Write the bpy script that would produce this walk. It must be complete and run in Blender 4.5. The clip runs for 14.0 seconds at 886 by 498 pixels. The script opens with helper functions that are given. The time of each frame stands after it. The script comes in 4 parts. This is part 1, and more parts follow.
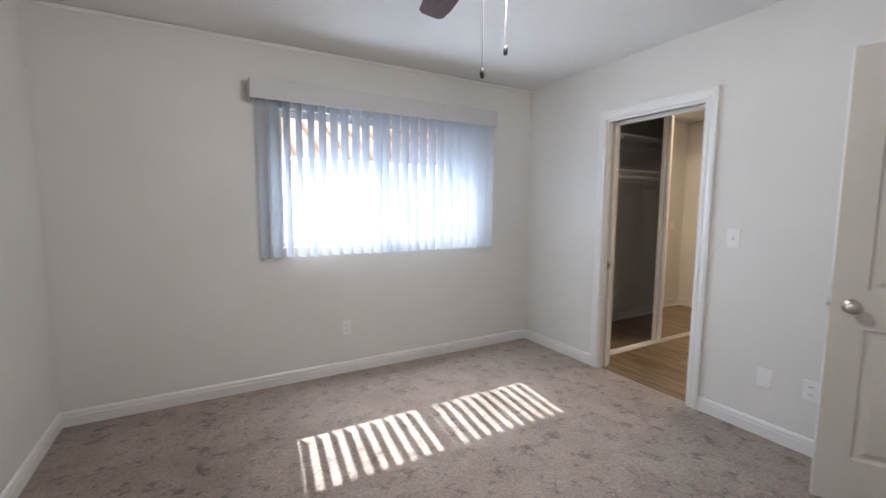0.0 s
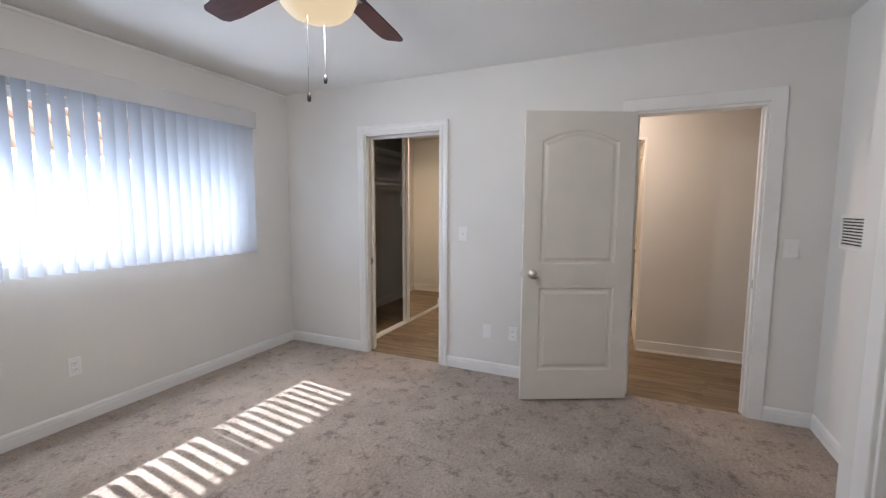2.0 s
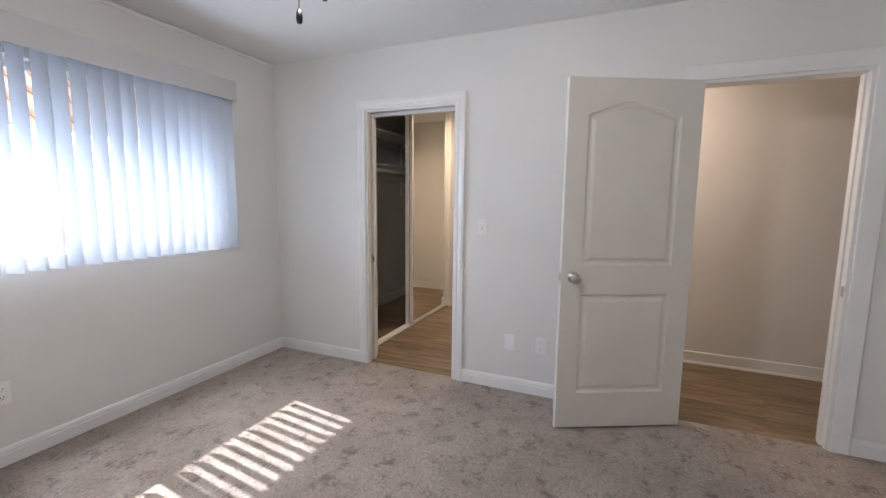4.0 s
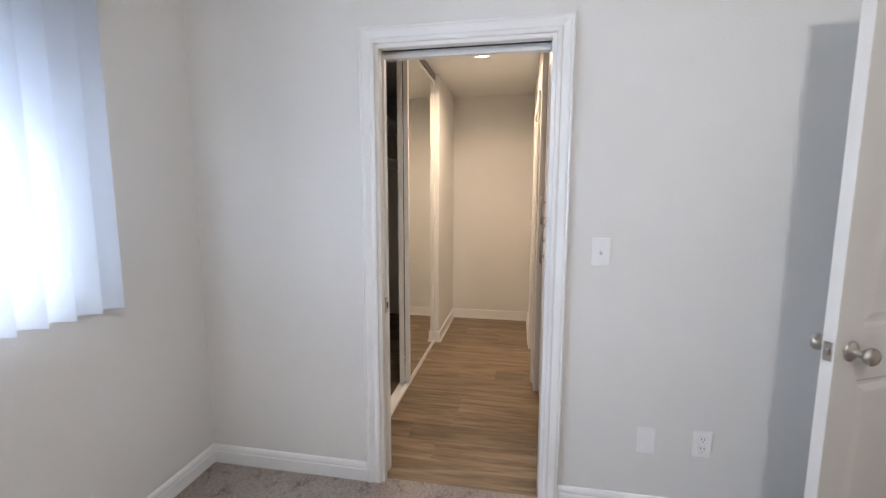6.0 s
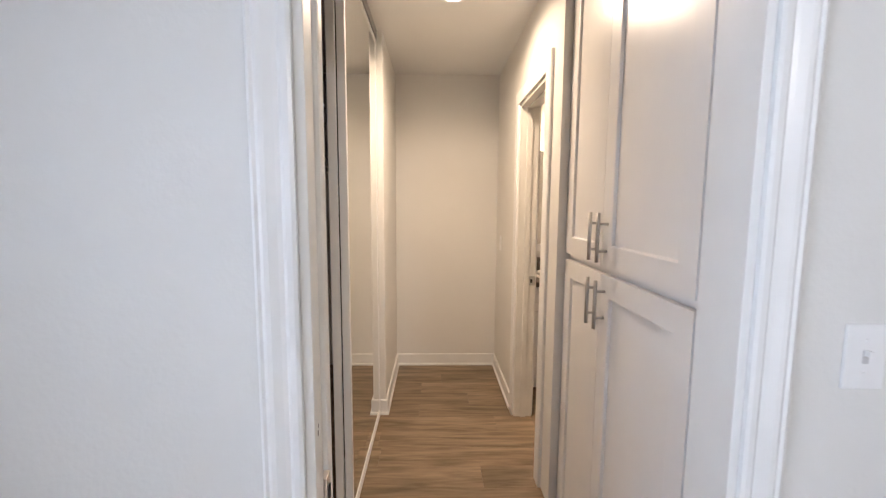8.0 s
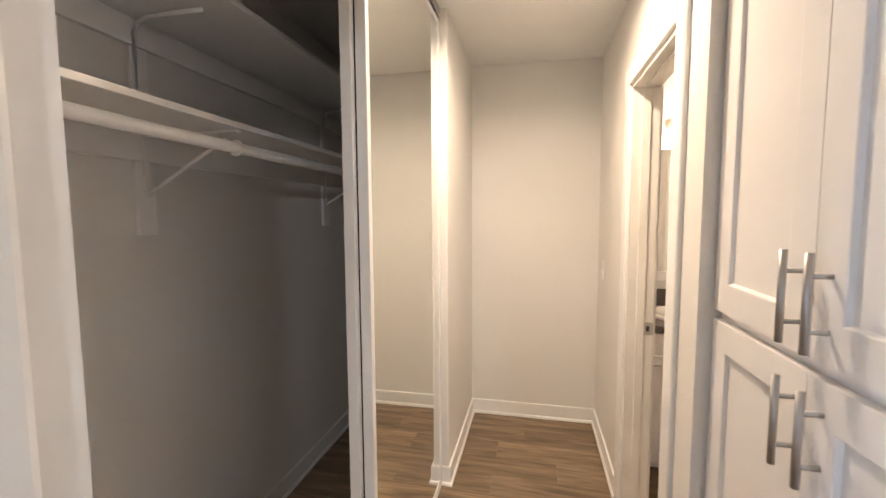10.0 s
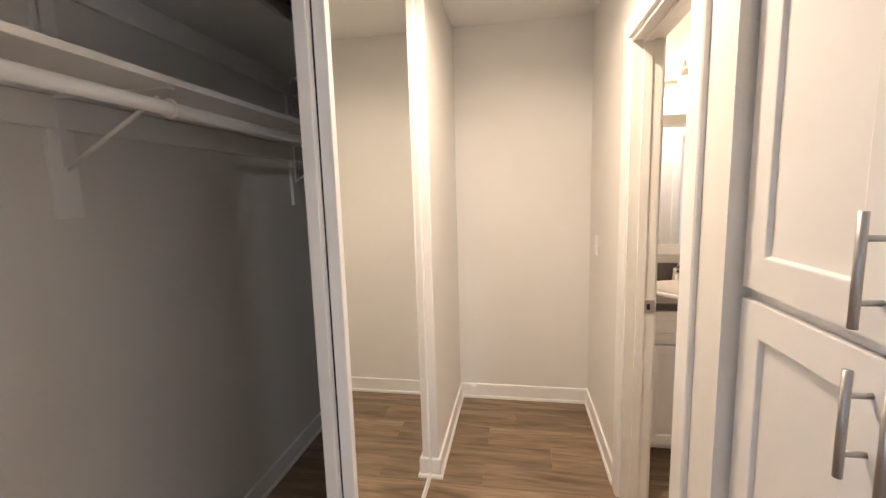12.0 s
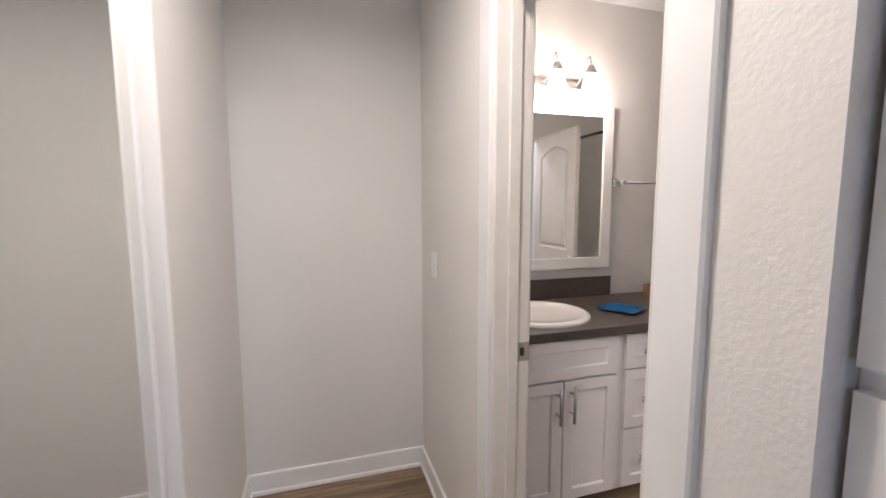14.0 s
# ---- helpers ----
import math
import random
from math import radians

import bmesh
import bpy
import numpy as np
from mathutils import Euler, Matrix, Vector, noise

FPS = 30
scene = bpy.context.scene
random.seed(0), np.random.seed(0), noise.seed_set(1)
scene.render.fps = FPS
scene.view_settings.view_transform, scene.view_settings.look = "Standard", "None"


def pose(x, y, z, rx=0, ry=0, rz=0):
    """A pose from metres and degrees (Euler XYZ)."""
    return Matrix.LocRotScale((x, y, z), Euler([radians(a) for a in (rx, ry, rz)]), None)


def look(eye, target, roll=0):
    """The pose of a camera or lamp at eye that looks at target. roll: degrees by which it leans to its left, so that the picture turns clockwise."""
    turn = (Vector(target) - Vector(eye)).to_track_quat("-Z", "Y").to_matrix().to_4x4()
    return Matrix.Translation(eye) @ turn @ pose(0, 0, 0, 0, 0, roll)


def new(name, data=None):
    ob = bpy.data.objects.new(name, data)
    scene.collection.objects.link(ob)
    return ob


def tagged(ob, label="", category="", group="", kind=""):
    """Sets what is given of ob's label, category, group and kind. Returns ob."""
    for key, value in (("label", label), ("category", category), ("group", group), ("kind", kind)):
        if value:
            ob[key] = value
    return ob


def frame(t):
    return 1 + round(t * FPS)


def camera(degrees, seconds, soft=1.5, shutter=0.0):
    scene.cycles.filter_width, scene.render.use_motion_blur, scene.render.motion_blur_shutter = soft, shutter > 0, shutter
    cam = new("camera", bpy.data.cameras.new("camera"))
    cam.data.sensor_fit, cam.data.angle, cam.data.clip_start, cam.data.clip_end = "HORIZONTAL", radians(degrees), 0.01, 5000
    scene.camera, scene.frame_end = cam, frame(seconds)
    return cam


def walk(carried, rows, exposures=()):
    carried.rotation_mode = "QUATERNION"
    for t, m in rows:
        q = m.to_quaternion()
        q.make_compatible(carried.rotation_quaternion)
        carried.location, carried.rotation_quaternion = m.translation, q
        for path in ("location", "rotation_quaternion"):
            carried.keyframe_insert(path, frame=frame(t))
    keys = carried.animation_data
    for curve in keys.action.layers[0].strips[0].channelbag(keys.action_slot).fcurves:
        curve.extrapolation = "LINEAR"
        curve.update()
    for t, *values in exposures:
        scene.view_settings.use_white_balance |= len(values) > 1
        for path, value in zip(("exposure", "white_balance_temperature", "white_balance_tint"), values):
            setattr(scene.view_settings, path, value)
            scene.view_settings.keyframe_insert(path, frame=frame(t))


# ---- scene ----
cam = camera(93.6, 14.0, soft=1.3, shutter=0.25)
# seconds, x, y, z, yaw, pitch, roll
ROWS = [
    (0, -0.111, 0.900, 1.360, -29.554, -5.837, -0.291),
    (0.5, -0.261, 0.942, 1.385, -43.564, -5.019, -0.099),
    (1, -0.430, 0.957, 1.388, -54.370, -4.577, -0.065),
    (1.5, -0.493, 0.961, 1.395, -61.507, -4.939, -0.017),
    (2, -0.537, 0.969, 1.393, -65.796, -5.724, -0.199),
    (2.5, -0.583, 0.946, 1.392, -66.907, -6.242, -0.414),
    (3, -0.553, 0.969, 1.374, -66.562, -6.727, -0.665),
    (3.2, -0.490, 1.011, 1.370, -66.121, -6.744, -0.636),
    (5.5, 0.663, 2.300, 1.389, -74.807, -7.063, -0.301),
    (6, 0.909, 2.596, 1.396, -79.748, -7.025, -0.158),
    (6.5, 1.217, 2.795, 1.393, -85.102, -6.826, 0.016),
    (7, 1.515, 2.942, 1.408, -90.963, -6.683, 0.152),
    (9.3, 2.537, 3.023, 1.472, -90.542, -5.518, -0.972),
    (9.5, 2.588, 2.974, 1.479, -87.173, -5.491, -0.197),
    (10, 2.643, 2.891, 1.472, -77.638, -4.684, 0.311),
    (10.5, 2.664, 2.880, 1.483, -70.413, -4.164, 1.852),
    (11, 2.665, 2.882, 1.475, -68.599, -5.076, 2.139),
    (11.5, 2.686, 2.881, 1.459, -72.715, -6.544, 2.072),
    (12, 2.826, 2.929, 1.448, -80.046, -7.538, 1.647),
    (12.5, 2.964, 2.983, 1.436, -86.343, -8.155, 1.497),
    (13, 3.132, 3.028, 1.420, -92.149, -8.204, 1.144),
    (13.5, 3.376, 3.014, 1.437, -99.515, -7.606, 0.700),
    (14, 3.573, 2.968, 1.394, -106.726, -6.032, 0.109),
    ]
EXPOSURES = [(0.0, 1.6, 5750, 10), (3.2, 1.6, 5750, 12), (5.5, 1.75, 5700, 11), (7.0, 1.98, 5600, 11), (9.3, 2.02, 5650, 13), (10.0, 2.33, 5500, 11), (11.0, 2.33, 6000, 17), (11.6, 2.38, 5650, 14), (12.5, 2.3, 5100, 9), (13.3, 2.08, 4800, 11), (14.0, 1.92, 4550, 11)]
walk(cam, [(t, pose(x, y, z, 90 + pitch, roll, yaw)) for t, x, y, z, yaw, pitch, roll in ROWS], EXPOSURES)

# ---- sky, sun and lamps ----
SUN_ELEV, SUN_AZ = radians(51.0), radians(6.6)
world = bpy.data.worlds.new("sky")
scene.world = world
world.use_nodes = True
wn = world.node_tree.nodes
sky = wn.new("ShaderNodeTexSky")
sky.sky_type, sky.sun_disc, sky.sun_elevation, sky.sun_rotation = "NISHITA", False, SUN_ELEV, SUN_AZ
wn["Background"].inputs["Strength"].default_value = 0.15
world.node_tree.links.new(sky.outputs[0], wn["Background"].inputs["Color"])


def lamp(name, kind, energy, colour, m, **more):
    data = bpy.data.lights.new(name, kind)
    data.energy, data.color = energy, colour
    for key, value in more.items():
        if key == "size":
            if kind == "AREA":
                data.size = value
            else:
                data.shadow_soft_size = value
        elif key == "size_y":
            data.shape, data.size_y = "RECTANGLE", value
        elif key == "angle":
            data.angle = value
        elif key == "disk":
            data.shape, data.size = "DISK", value
        elif key == "spread":
            data.spread = value
    ob = new(name, data)
    ob.matrix_world = m
    return ob


sun_dir = Vector((math.sin(SUN_AZ) * math.cos(SUN_ELEV), math.cos(SUN_AZ) * math.cos(SUN_ELEV), math.sin(SUN_ELEV)))
lamp("sun", "SUN", 5.0, (1.0, 0.95, 0.88), look(sun_dir * 20, (0, 0, 0)), angle=radians(0.5))
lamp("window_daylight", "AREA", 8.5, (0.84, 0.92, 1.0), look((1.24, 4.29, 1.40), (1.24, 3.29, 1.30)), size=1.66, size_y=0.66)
lamp("fan_bulb", "POINT", 18.0, (1.0, 0.88, 0.75), pose(0.735, 2.045, 2.135), size=0.065)
lamp("corridor_downlight", "AREA", 5.2, (1.0, 0.68, 0.40), look((4.29, 2.91, 2.485), (4.29, 2.91, 0)), disk=0.13, spread=radians(158))
lamp("hall_downlight", "AREA", 4.0, (1.0, 0.70, 0.48), look((3.36, 1.30, 2.485), (3.36, 1.30, 0)), disk=0.13)
for ly in (1.585, 1.785, 1.980):
    lamp("vanity_bulb", "POINT", 1.7, (1.0, 0.66, 0.38), pose(5.50, ly, 1.97), size=0.03)

# ---- materials ----


def material(name, colour, rough=0.6, metal=0.0, spread=0.06, scale=3.0, grain=(120.0, 0.1), coat=0.0, spec=0.5):
    """Painted or plain surface: broad unevenness of tone, fine relief, uneven gloss."""
    mat = bpy.data.materials.new(name)
    mat.use_nodes = True
    nt = mat.node_tree
    b = nt.nodes["Principled BSDF"]
    b.inputs["Roughness"].default_value, b.inputs["Metallic"].default_value = rough, metal
    b.inputs["Coat Weight"].default_value = coat
    b.inputs["Specular IOR Level"].default_value = spec
    co = nt.nodes.new("ShaderNodeTexCoord")
    n1 = nt.nodes.new("ShaderNodeTexNoise")
    n1.inputs["Scale"].default_value, n1.inputs["Detail"].default_value = scale, 5.0
    nt.links.new(co.outputs["Object"], n1.inputs["Vector"])
    ramp = nt.nodes.new("ShaderNodeValToRGB")
    lo = [c * (1 - spread) for c in colour]
    hi = [min(1.0, c * (1 + spread)) for c in colour]
    ramp.color_ramp.elements[0].position, ramp.color_ramp.elements[1].position = 0.3, 0.7
    ramp.color_ramp.elements[0].color, ramp.color_ramp.elements[1].color = (*lo, 1), (*hi, 1)
    nt.links.new(n1.outputs["Fac"], ramp.inputs["Fac"])
    nt.links.new(ramp.outputs["Color"], b.inputs["Base Color"])
    if grain:
        n2 = nt.nodes.new("ShaderNodeTexNoise")
        n2.inputs["Scale"].default_value, n2.inputs["Detail"].default_value = grain[0], 3.0
        nt.links.new(co.outputs["Object"], n2.inputs["Vector"])
        bump = nt.nodes.new("ShaderNodeBump")
        bump.inputs["Strength"].default_value, bump.inputs["Distance"].default_value = grain[1], 0.004
        nt.links.new(n2.outputs["Fac"], bump.inputs["Height"])
        nt.links.new(bump.outputs["Normal"], b.inputs["Normal"])
        mr = nt.nodes.new("ShaderNodeMapRange")
        mr.inputs["To Min"].default_value, mr.inputs["To Max"].default_value = max(0.02, rough - 0.06), min(1.0, rough + 0.06)
        nt.links.new(n1.outputs["Fac"], mr.inputs["Value"])
        nt.links.new(mr.outputs["Result"], b.inputs["Roughness"])
    return mat


def carpet_material():
    mat = bpy.data.materials.new("carpet_pile")
    mat.use_nodes = True
    nt = mat.node_tree
    b = nt.nodes["Principled BSDF"]
    b.inputs["Roughness"].default_value = 0.95
    b.inputs["Specular IOR Level"].default_value = 0.1
    b.inputs["Sheen Weight"].default_value = 0.25
    co = nt.nodes.new("ShaderNodeTexCoord")

    def tex(scale, detail, rough=0.6, distort=0.0):
        n = nt.nodes.new("ShaderNodeTexNoise")
        n.inputs["Scale"].default_value, n.inputs["Detail"].default_value = scale, detail
        n.inputs["Roughness"].default_value, n.inputs["Distortion"].default_value = rough, distort
        nt.links.new(co.outputs["Object"], n.inputs["Vector"])
        return n

    pile, brushed, tread = tex(60.0, 7.0, 0.85), tex(2.6, 6.0, 0.72, 0.6), tex(9.0, 10.0, 0.80)
    r1 = nt.nodes.new("ShaderNodeValToRGB")
    e = r1.color_ramp.elements
    e[0].position, e[0].color = 0.34, (0.480, 0.392, 0.325, 1)
    e[1].position, e[1].color = 0.62, (0.660, 0.560, 0.480, 1)
    nt.links.new(brushed.outputs["Fac"], r1.inputs["Fac"])
    r2 = nt.nodes.new("ShaderNodeValToRGB")
    e = r2.color_ramp.elements
    e[0].position, e[0].color = 0.39, (0.50, 0.46, 0.43, 1)
    e[1].position, e[1].color = 0.475, (1, 1, 1, 1)
    nt.links.new(tread.outputs["Fac"], r2.inputs["Fac"])
    r3 = nt.nodes.new("ShaderNodeValToRGB")
    e = r3.color_ramp.elements
    e[0].position, e[0].color = 0.32, (0.48, 0.47, 0.46, 1)
    e[1].position, e[1].color = 0.66, (1.32, 1.32, 1.32, 1)
    nt.links.new(pile.outputs["Fac"], r3.inputs["Fac"])
    last = r1.outputs["Color"]
    for r in (r2, r3):
        mix = nt.nodes.new("ShaderNodeMix")
        mix.data_type, mix.blend_type = "RGBA", "MULTIPLY"
        mix.inputs["Factor"].default_value = 1.0
        nt.links.new(last, mix.inputs["A"])
        nt.links.new(r.outputs["Color"], mix.inputs["B"])
        last = mix.outputs["Result"]
    nt.links.new(last, b.inputs["Base Color"])
    b1 = nt.nodes.new("ShaderNodeBump")
    b1.inputs["Strength"].default_value, b1.inputs["Distance"].default_value = 0.9, 0.006
    nt.links.new(pile.outputs["Fac"], b1.inputs["Height"])
    b2 = nt.nodes.new("ShaderNodeBump")
    b2.inputs["Strength"].default_value, b2.inputs["Distance"].default_value = 1.0, 0.025
    clump = tex(75.0, 5.0, 0.7)
    nt.links.new(clump.outputs["Fac"], b2.inputs["Height"])
    nt.links.new(b1.outputs["Normal"], b2.inputs["Normal"])
    nt.links.new(b2.outputs["Normal"], b.inputs["Normal"])
    return mat


def wood_material(name, dark, light, rough=0.42, stretch=(9.0, 0.9, 9.0), random_tone=0.25):
    """Long-grained board; the grain runs along the object's y."""
    mat = bpy.data.materials.new(name)
    mat.use_nodes = True
    nt = mat.node_tree
    b = nt.nodes["Principled BSDF"]
    b.inputs["Roughness"].default_value = rough
    co, info = nt.nodes.new("ShaderNodeTexCoord"), nt.nodes.new("ShaderNodeObjectInfo")
    mp = nt.nodes.new("ShaderNodeMapping")
    mp.inputs["Scale"].default_value = stretch
    off = nt.nodes.new("ShaderNodeVectorMath")
    off.operation = "SCALE"
    off.inputs["Scale"].default_value = 40.0
    comb = nt.nodes.new("ShaderNodeCombineXYZ")
    for k in "XYZ":
        nt.links.new(info.outputs["Random"], comb.inputs[k])
    nt.links.new(comb.outputs[0], off.inputs[0])
    add = nt.nodes.new("ShaderNodeVectorMath")
    nt.links.new(co.outputs["Object"], mp.inputs["Vector"])
    nt.links.new(mp.outputs[0], add.inputs[0])
    nt.links.new(off.outputs[0], add.inputs[1])
    n1 = nt.nodes.new("ShaderNodeTexNoise")
    n1.inputs["Scale"].default_value, n1.inputs["Detail"].default_value, n1.inputs["Distortion"].default_value = 1.3, 7.0, 1.2
    n2 = nt.nodes.new("ShaderNodeTexNoise")
    n2.inputs["Scale"].default_value, n2.inputs["Detail"].default_value = 7.0, 4.0
    for n in (n1, n2):
        nt.links.new(add.outputs[0], n.inputs["Vector"])
    mixf = nt.nodes.new("ShaderNodeMath")
    mixf.operation = "MULTIPLY_ADD"
    mixf.inputs[1].default_value = 0.35
    nt.links.new(n2.outputs["Fac"], mixf.inputs[0])
    sc = nt.nodes.new("ShaderNodeMath")
    sc.operation = "MULTIPLY"
    sc.inputs[1].default_value = 0.65
    nt.links.new(n1.outputs["Fac"], sc.inputs[0])
    nt.links.new(sc.outputs[0], mixf.inputs[2])
    ramp = nt.nodes.new("ShaderNodeValToRGB")
    e = ramp.color_ramp.elements
    e[0].position, e[0].color = 0.36, (*dark, 1)
    e[1].position, e[1].color = 0.64, (*light, 1)
    nt.links.new(mixf.outputs[0], ramp.inputs["Fac"])
    hsv = nt.nodes.new("ShaderNodeHueSaturation")
    mr = nt.nodes.new("ShaderNodeMapRange")
    mr.inputs["To Min"].default_value, mr.inputs["To Max"].default_value = 1 - random_tone, 1 + random_tone
    nt.links.new(info.outputs["Random"], mr.inputs["Value"])
    nt.links.new(mr.outputs[0], hsv.inputs["Value"])
    nt.links.new(ramp.outputs["Color"], hsv.inputs["Color"])
    nt.links.new(hsv.outputs["Color"], b.inputs["Base Color"])
    bump = nt.nodes.new("ShaderNodeBump")
    bump.inputs["Strength"].default_value, bump.inputs["Distance"].default_value = 0.15, 0.002
    nt.links.new(n2.outputs["Fac"], bump.inputs["Height"])
    nt.links.new(bump.outputs["Normal"], b.inputs["Normal"])
    return mat


def slat_material():
    mat = bpy.data.materials.new("translucent_vinyl")
    mat.use_nodes = True
    nt = mat.node_tree
    b, out = nt.nodes["Principled BSDF"], nt.nodes["Material Output"]
    b.inputs["Base Color"].default_value, b.inputs["Roughness"].default_value = (0.50, 0.53, 0.58, 1), 0.45
    tr = nt.nodes.new("ShaderNodeBsdfTranslucent")
    tr.inputs["Color"].default_value = (0.80, 0.85, 0.94, 1)
    mix = nt.nodes.new("ShaderNodeMixShader")
    mix.inputs[0].default_value = 0.12
    nt.links.new(b.outputs[0], mix.inputs[1])
    nt.links.new(tr.outputs[0], mix.inputs[2])
    nt.links.new(mix.outputs[0], out.inputs["Surface"])
    return mat


def glass_material():
    mat = bpy.data.materials.new("window_glass")
    mat.use_nodes = True
    b = mat.node_tree.nodes["Principled BSDF"]
    b.inputs["Transmission Weight"].default_value, b.inputs["Roughness"].default_value, b.inputs["IOR"].default_value = 1.0, 0.0, 1.45
    return mat


def screen_material():
    """Woven mesh: half of the light passes between the threads."""
    mat = bpy.data.materials.new("insect_mesh")
    mat.use_nodes = True
    nt = mat.node_tree
    b, out = nt.nodes["Principled BSDF"], nt.nodes["Material Output"]
    b.inputs["Base Color"].default_value, b.inputs["Roughness"].default_value = (0.16, 0.17, 0.18, 1), 0.6
    tr, mix = nt.nodes.new("ShaderNodeBsdfTransparent"), nt.nodes.new("ShaderNodeMixShader")
    mix.inputs[0].default_value = 0.16
    nt.links.new(tr.outputs[0], mix.inputs[1])
    nt.links.new(b.outputs[0], mix.inputs[2])
    nt.links.new(mix.outputs[0], out.inputs["Surface"])
    return mat


def glow_material(name, colour, strength, base=(0.45, 0.42, 0.38)):
    mat = bpy.data.materials.new(name)
    mat.use_nodes = True
    b = mat.node_tree.nodes["Principled BSDF"]
    b.inputs["Base Color"].default_value = (*base, 1)
    b.inputs["Emission Color"].default_value, b.inputs["Emission Strength"].default_value = (*colour, 1), strength
    b.inputs["Roughness"].default_value = 0.35
    return mat


WALL = material("wall_paint", (0.76, 0.752, 0.728), 0.62, spread=0.025, scale=1.6, grain=(95.0, 0.16), spec=0.35)
ROUGH_WALL = material("orange_peel_paint", (0.76, 0.745, 0.71), 0.58, spread=0.03, scale=2.0, grain=(110.0, 0.22), spec=0.35)
CEIL = material("ceiling_paint", (0.80, 0.80, 0.79), 0.75, spread=0.025, scale=1.4, grain=(80.0, 0.18), spec=0.2)
TRIM = material("white_trim_enamel", (0.83, 0.83, 0.82), 0.32, spread=0.025, scale=6.0, grain=(60.0, 0.04))
JAMB = material("aged_jamb_paint", (0.76, 0.745, 0.70), 0.40, spread=0.05, scale=7.0, grain=(40.0, 0.10))
DOORP = material("door_paint", (0.72, 0.70, 0.66), 0.38, spread=0.03, scale=4.0, grain=(70.0, 0.06))
CABP = material("cabinet_paint", (0.80, 0.79, 0.78), 0.30, spread=0.02, scale=5.0, grain=(60.0, 0.03))
CARPET = carpet_material()
PLANK = wood_material("vinyl_plank", (0.120, 0.081, 0.044), (0.325, 0.240, 0.152), 0.40, random_tone=0.16)
BLADE = wood_material("dark_blade_wood", (0.035, 0.010, 0.010), (0.075, 0.022, 0.020), 0.55, (3.0, 16.0, 16.0), 0.1)
SLAT = slat_material()
VALANCE = material("valance_vinyl", (0.56, 0.56, 0.57), 0.5, spread=0.02, grain=(70.0, 0.05))
GLASS = glass_material()
SCREEN = screen_material()
ALU = material("white_window_frame", (0.75, 0.75, 0.74), 0.4, spread=0.03, grain=(50.0, 0.04))
NICKEL = material("brushed_nickel", (0.55, 0.52, 0.48), 0.30, 1.0, spread=0.06, scale=30.0, grain=(300.0, 0.05))
STEEL = material("brushed_steel", (0.50, 0.49, 0.48), 0.42, 1.0, spread=0.05, scale=30.0, grain=(300.0, 0.05))
BRASS = material("aged_hinge_metal", (0.30, 0.24, 0.16), 0.38, 1.0, spread=0.1, scale=30.0, grain=(200.0, 0.08))
CHROME = material("chrome", (0.80, 0.80, 0.80), 0.08, 1.0, spread=0.02, grain=None)
MIRROR = material("silvered_mirror", (0.86, 0.87, 0.85), 0.01, 1.0, spread=0.004, scale=1.0, grain=None)
PLASTIC = material("white_plastic", (0.86, 0.86, 0.86), 0.35, spread=0.02, scale=20.0, grain=(90.0, 0.03))
DARK = material("dark_slot", (0.02, 0.02, 0.02), 0.7, spread=0.1, grain=(50.0, 0.1))
BLACKP = material("black_plastic", (0.03, 0.03, 0.032), 0.4, spread=0.1, scale=30.0, grain=(90.0, 0.03))
GREYM = material("grey_track_metal", (0.36, 0.36, 0.37), 0.4, 0.8, spread=0.05, scale=20.0, grain=(120.0, 0.05))
COUNTER = material("dark_laminate", (0.072, 0.058, 0.050), 0.34, spread=0.18, scale=60.0, grain=(160.0, 0.05))
PORCELAIN = material("white_porcelain", (0.84, 0.83, 0.81), 0.10, spread=0.01, scale=4.0, grain=None, coat=0.5)
CLOTH = material("blue_microfibre", (0.035, 0.16, 0.42), 0.95, spread=0.22, scale=30.0, grain=(260.0, 0.6))
WICKER = wood_material("light_wood_box", (0.22, 0.12, 0.06), (0.36, 0.21, 0.11), 0.6, (8.0, 8.0, 2.0), 0.05)
PAPER = material("paper_packet", (0.75, 0.74, 0.72), 0.7, spread=0.05, scale=20.0, grain=(90.0, 0.1))
BOWLG = glow_material("frosted_bowl_glass", (1.0, 0.74, 0.42), 0.26, (0.05, 0.045, 0.04))
LENSG = glow_material("downlight_lens", (1.0, 0.84, 0.62), 8.0)
SHADEG = glow_material("frosted_shade_glass", (1.0, 0.74, 0.48), 0.55)
STUCCO = material("orange_clay", (0.60, 0.33, 0.17), 0.85, spread=0.08, scale=3.0, grain=(60.0, 0.5))
WHITEST = material("white_stucco", (0.78, 0.76, 0.72), 0.85, spread=0.06, scale=2.0, grain=(60.0, 0.5))
CONCRETE = material("pale_concrete", (0.50, 0.48, 0.45), 0.9, spread=0.12, scale=2.0, grain=(70.0, 0.4))
BRONZE = material("bronze_rod", (0.10, 0.065, 0.04), 0.35, 0.9, spread=0.1, scale=20.0, grain=(120.0, 0.05))

# ---- mesh helpers ----


def mesh_of(name, bm, mat, smooth=False):
    bmesh.ops.recalc_face_normals(bm, faces=bm.faces)
    me = bpy.data.meshes.new(name)
    bm.to_mesh(me)
    bm.free()
    me.materials.append(mat)
    if smooth:
        for p in me.polygons:
            p.use_smooth = True
    return me


def part(name, bm, mat, parent=None, label="", smooth=False, at=None):
    ob = new(name, mesh_of(name, bm, mat, smooth))
    if parent:
        ob.parent = parent
    if at is not None:
        ob.matrix_basis = at
    if label:
        ob["label"] = label
    return ob


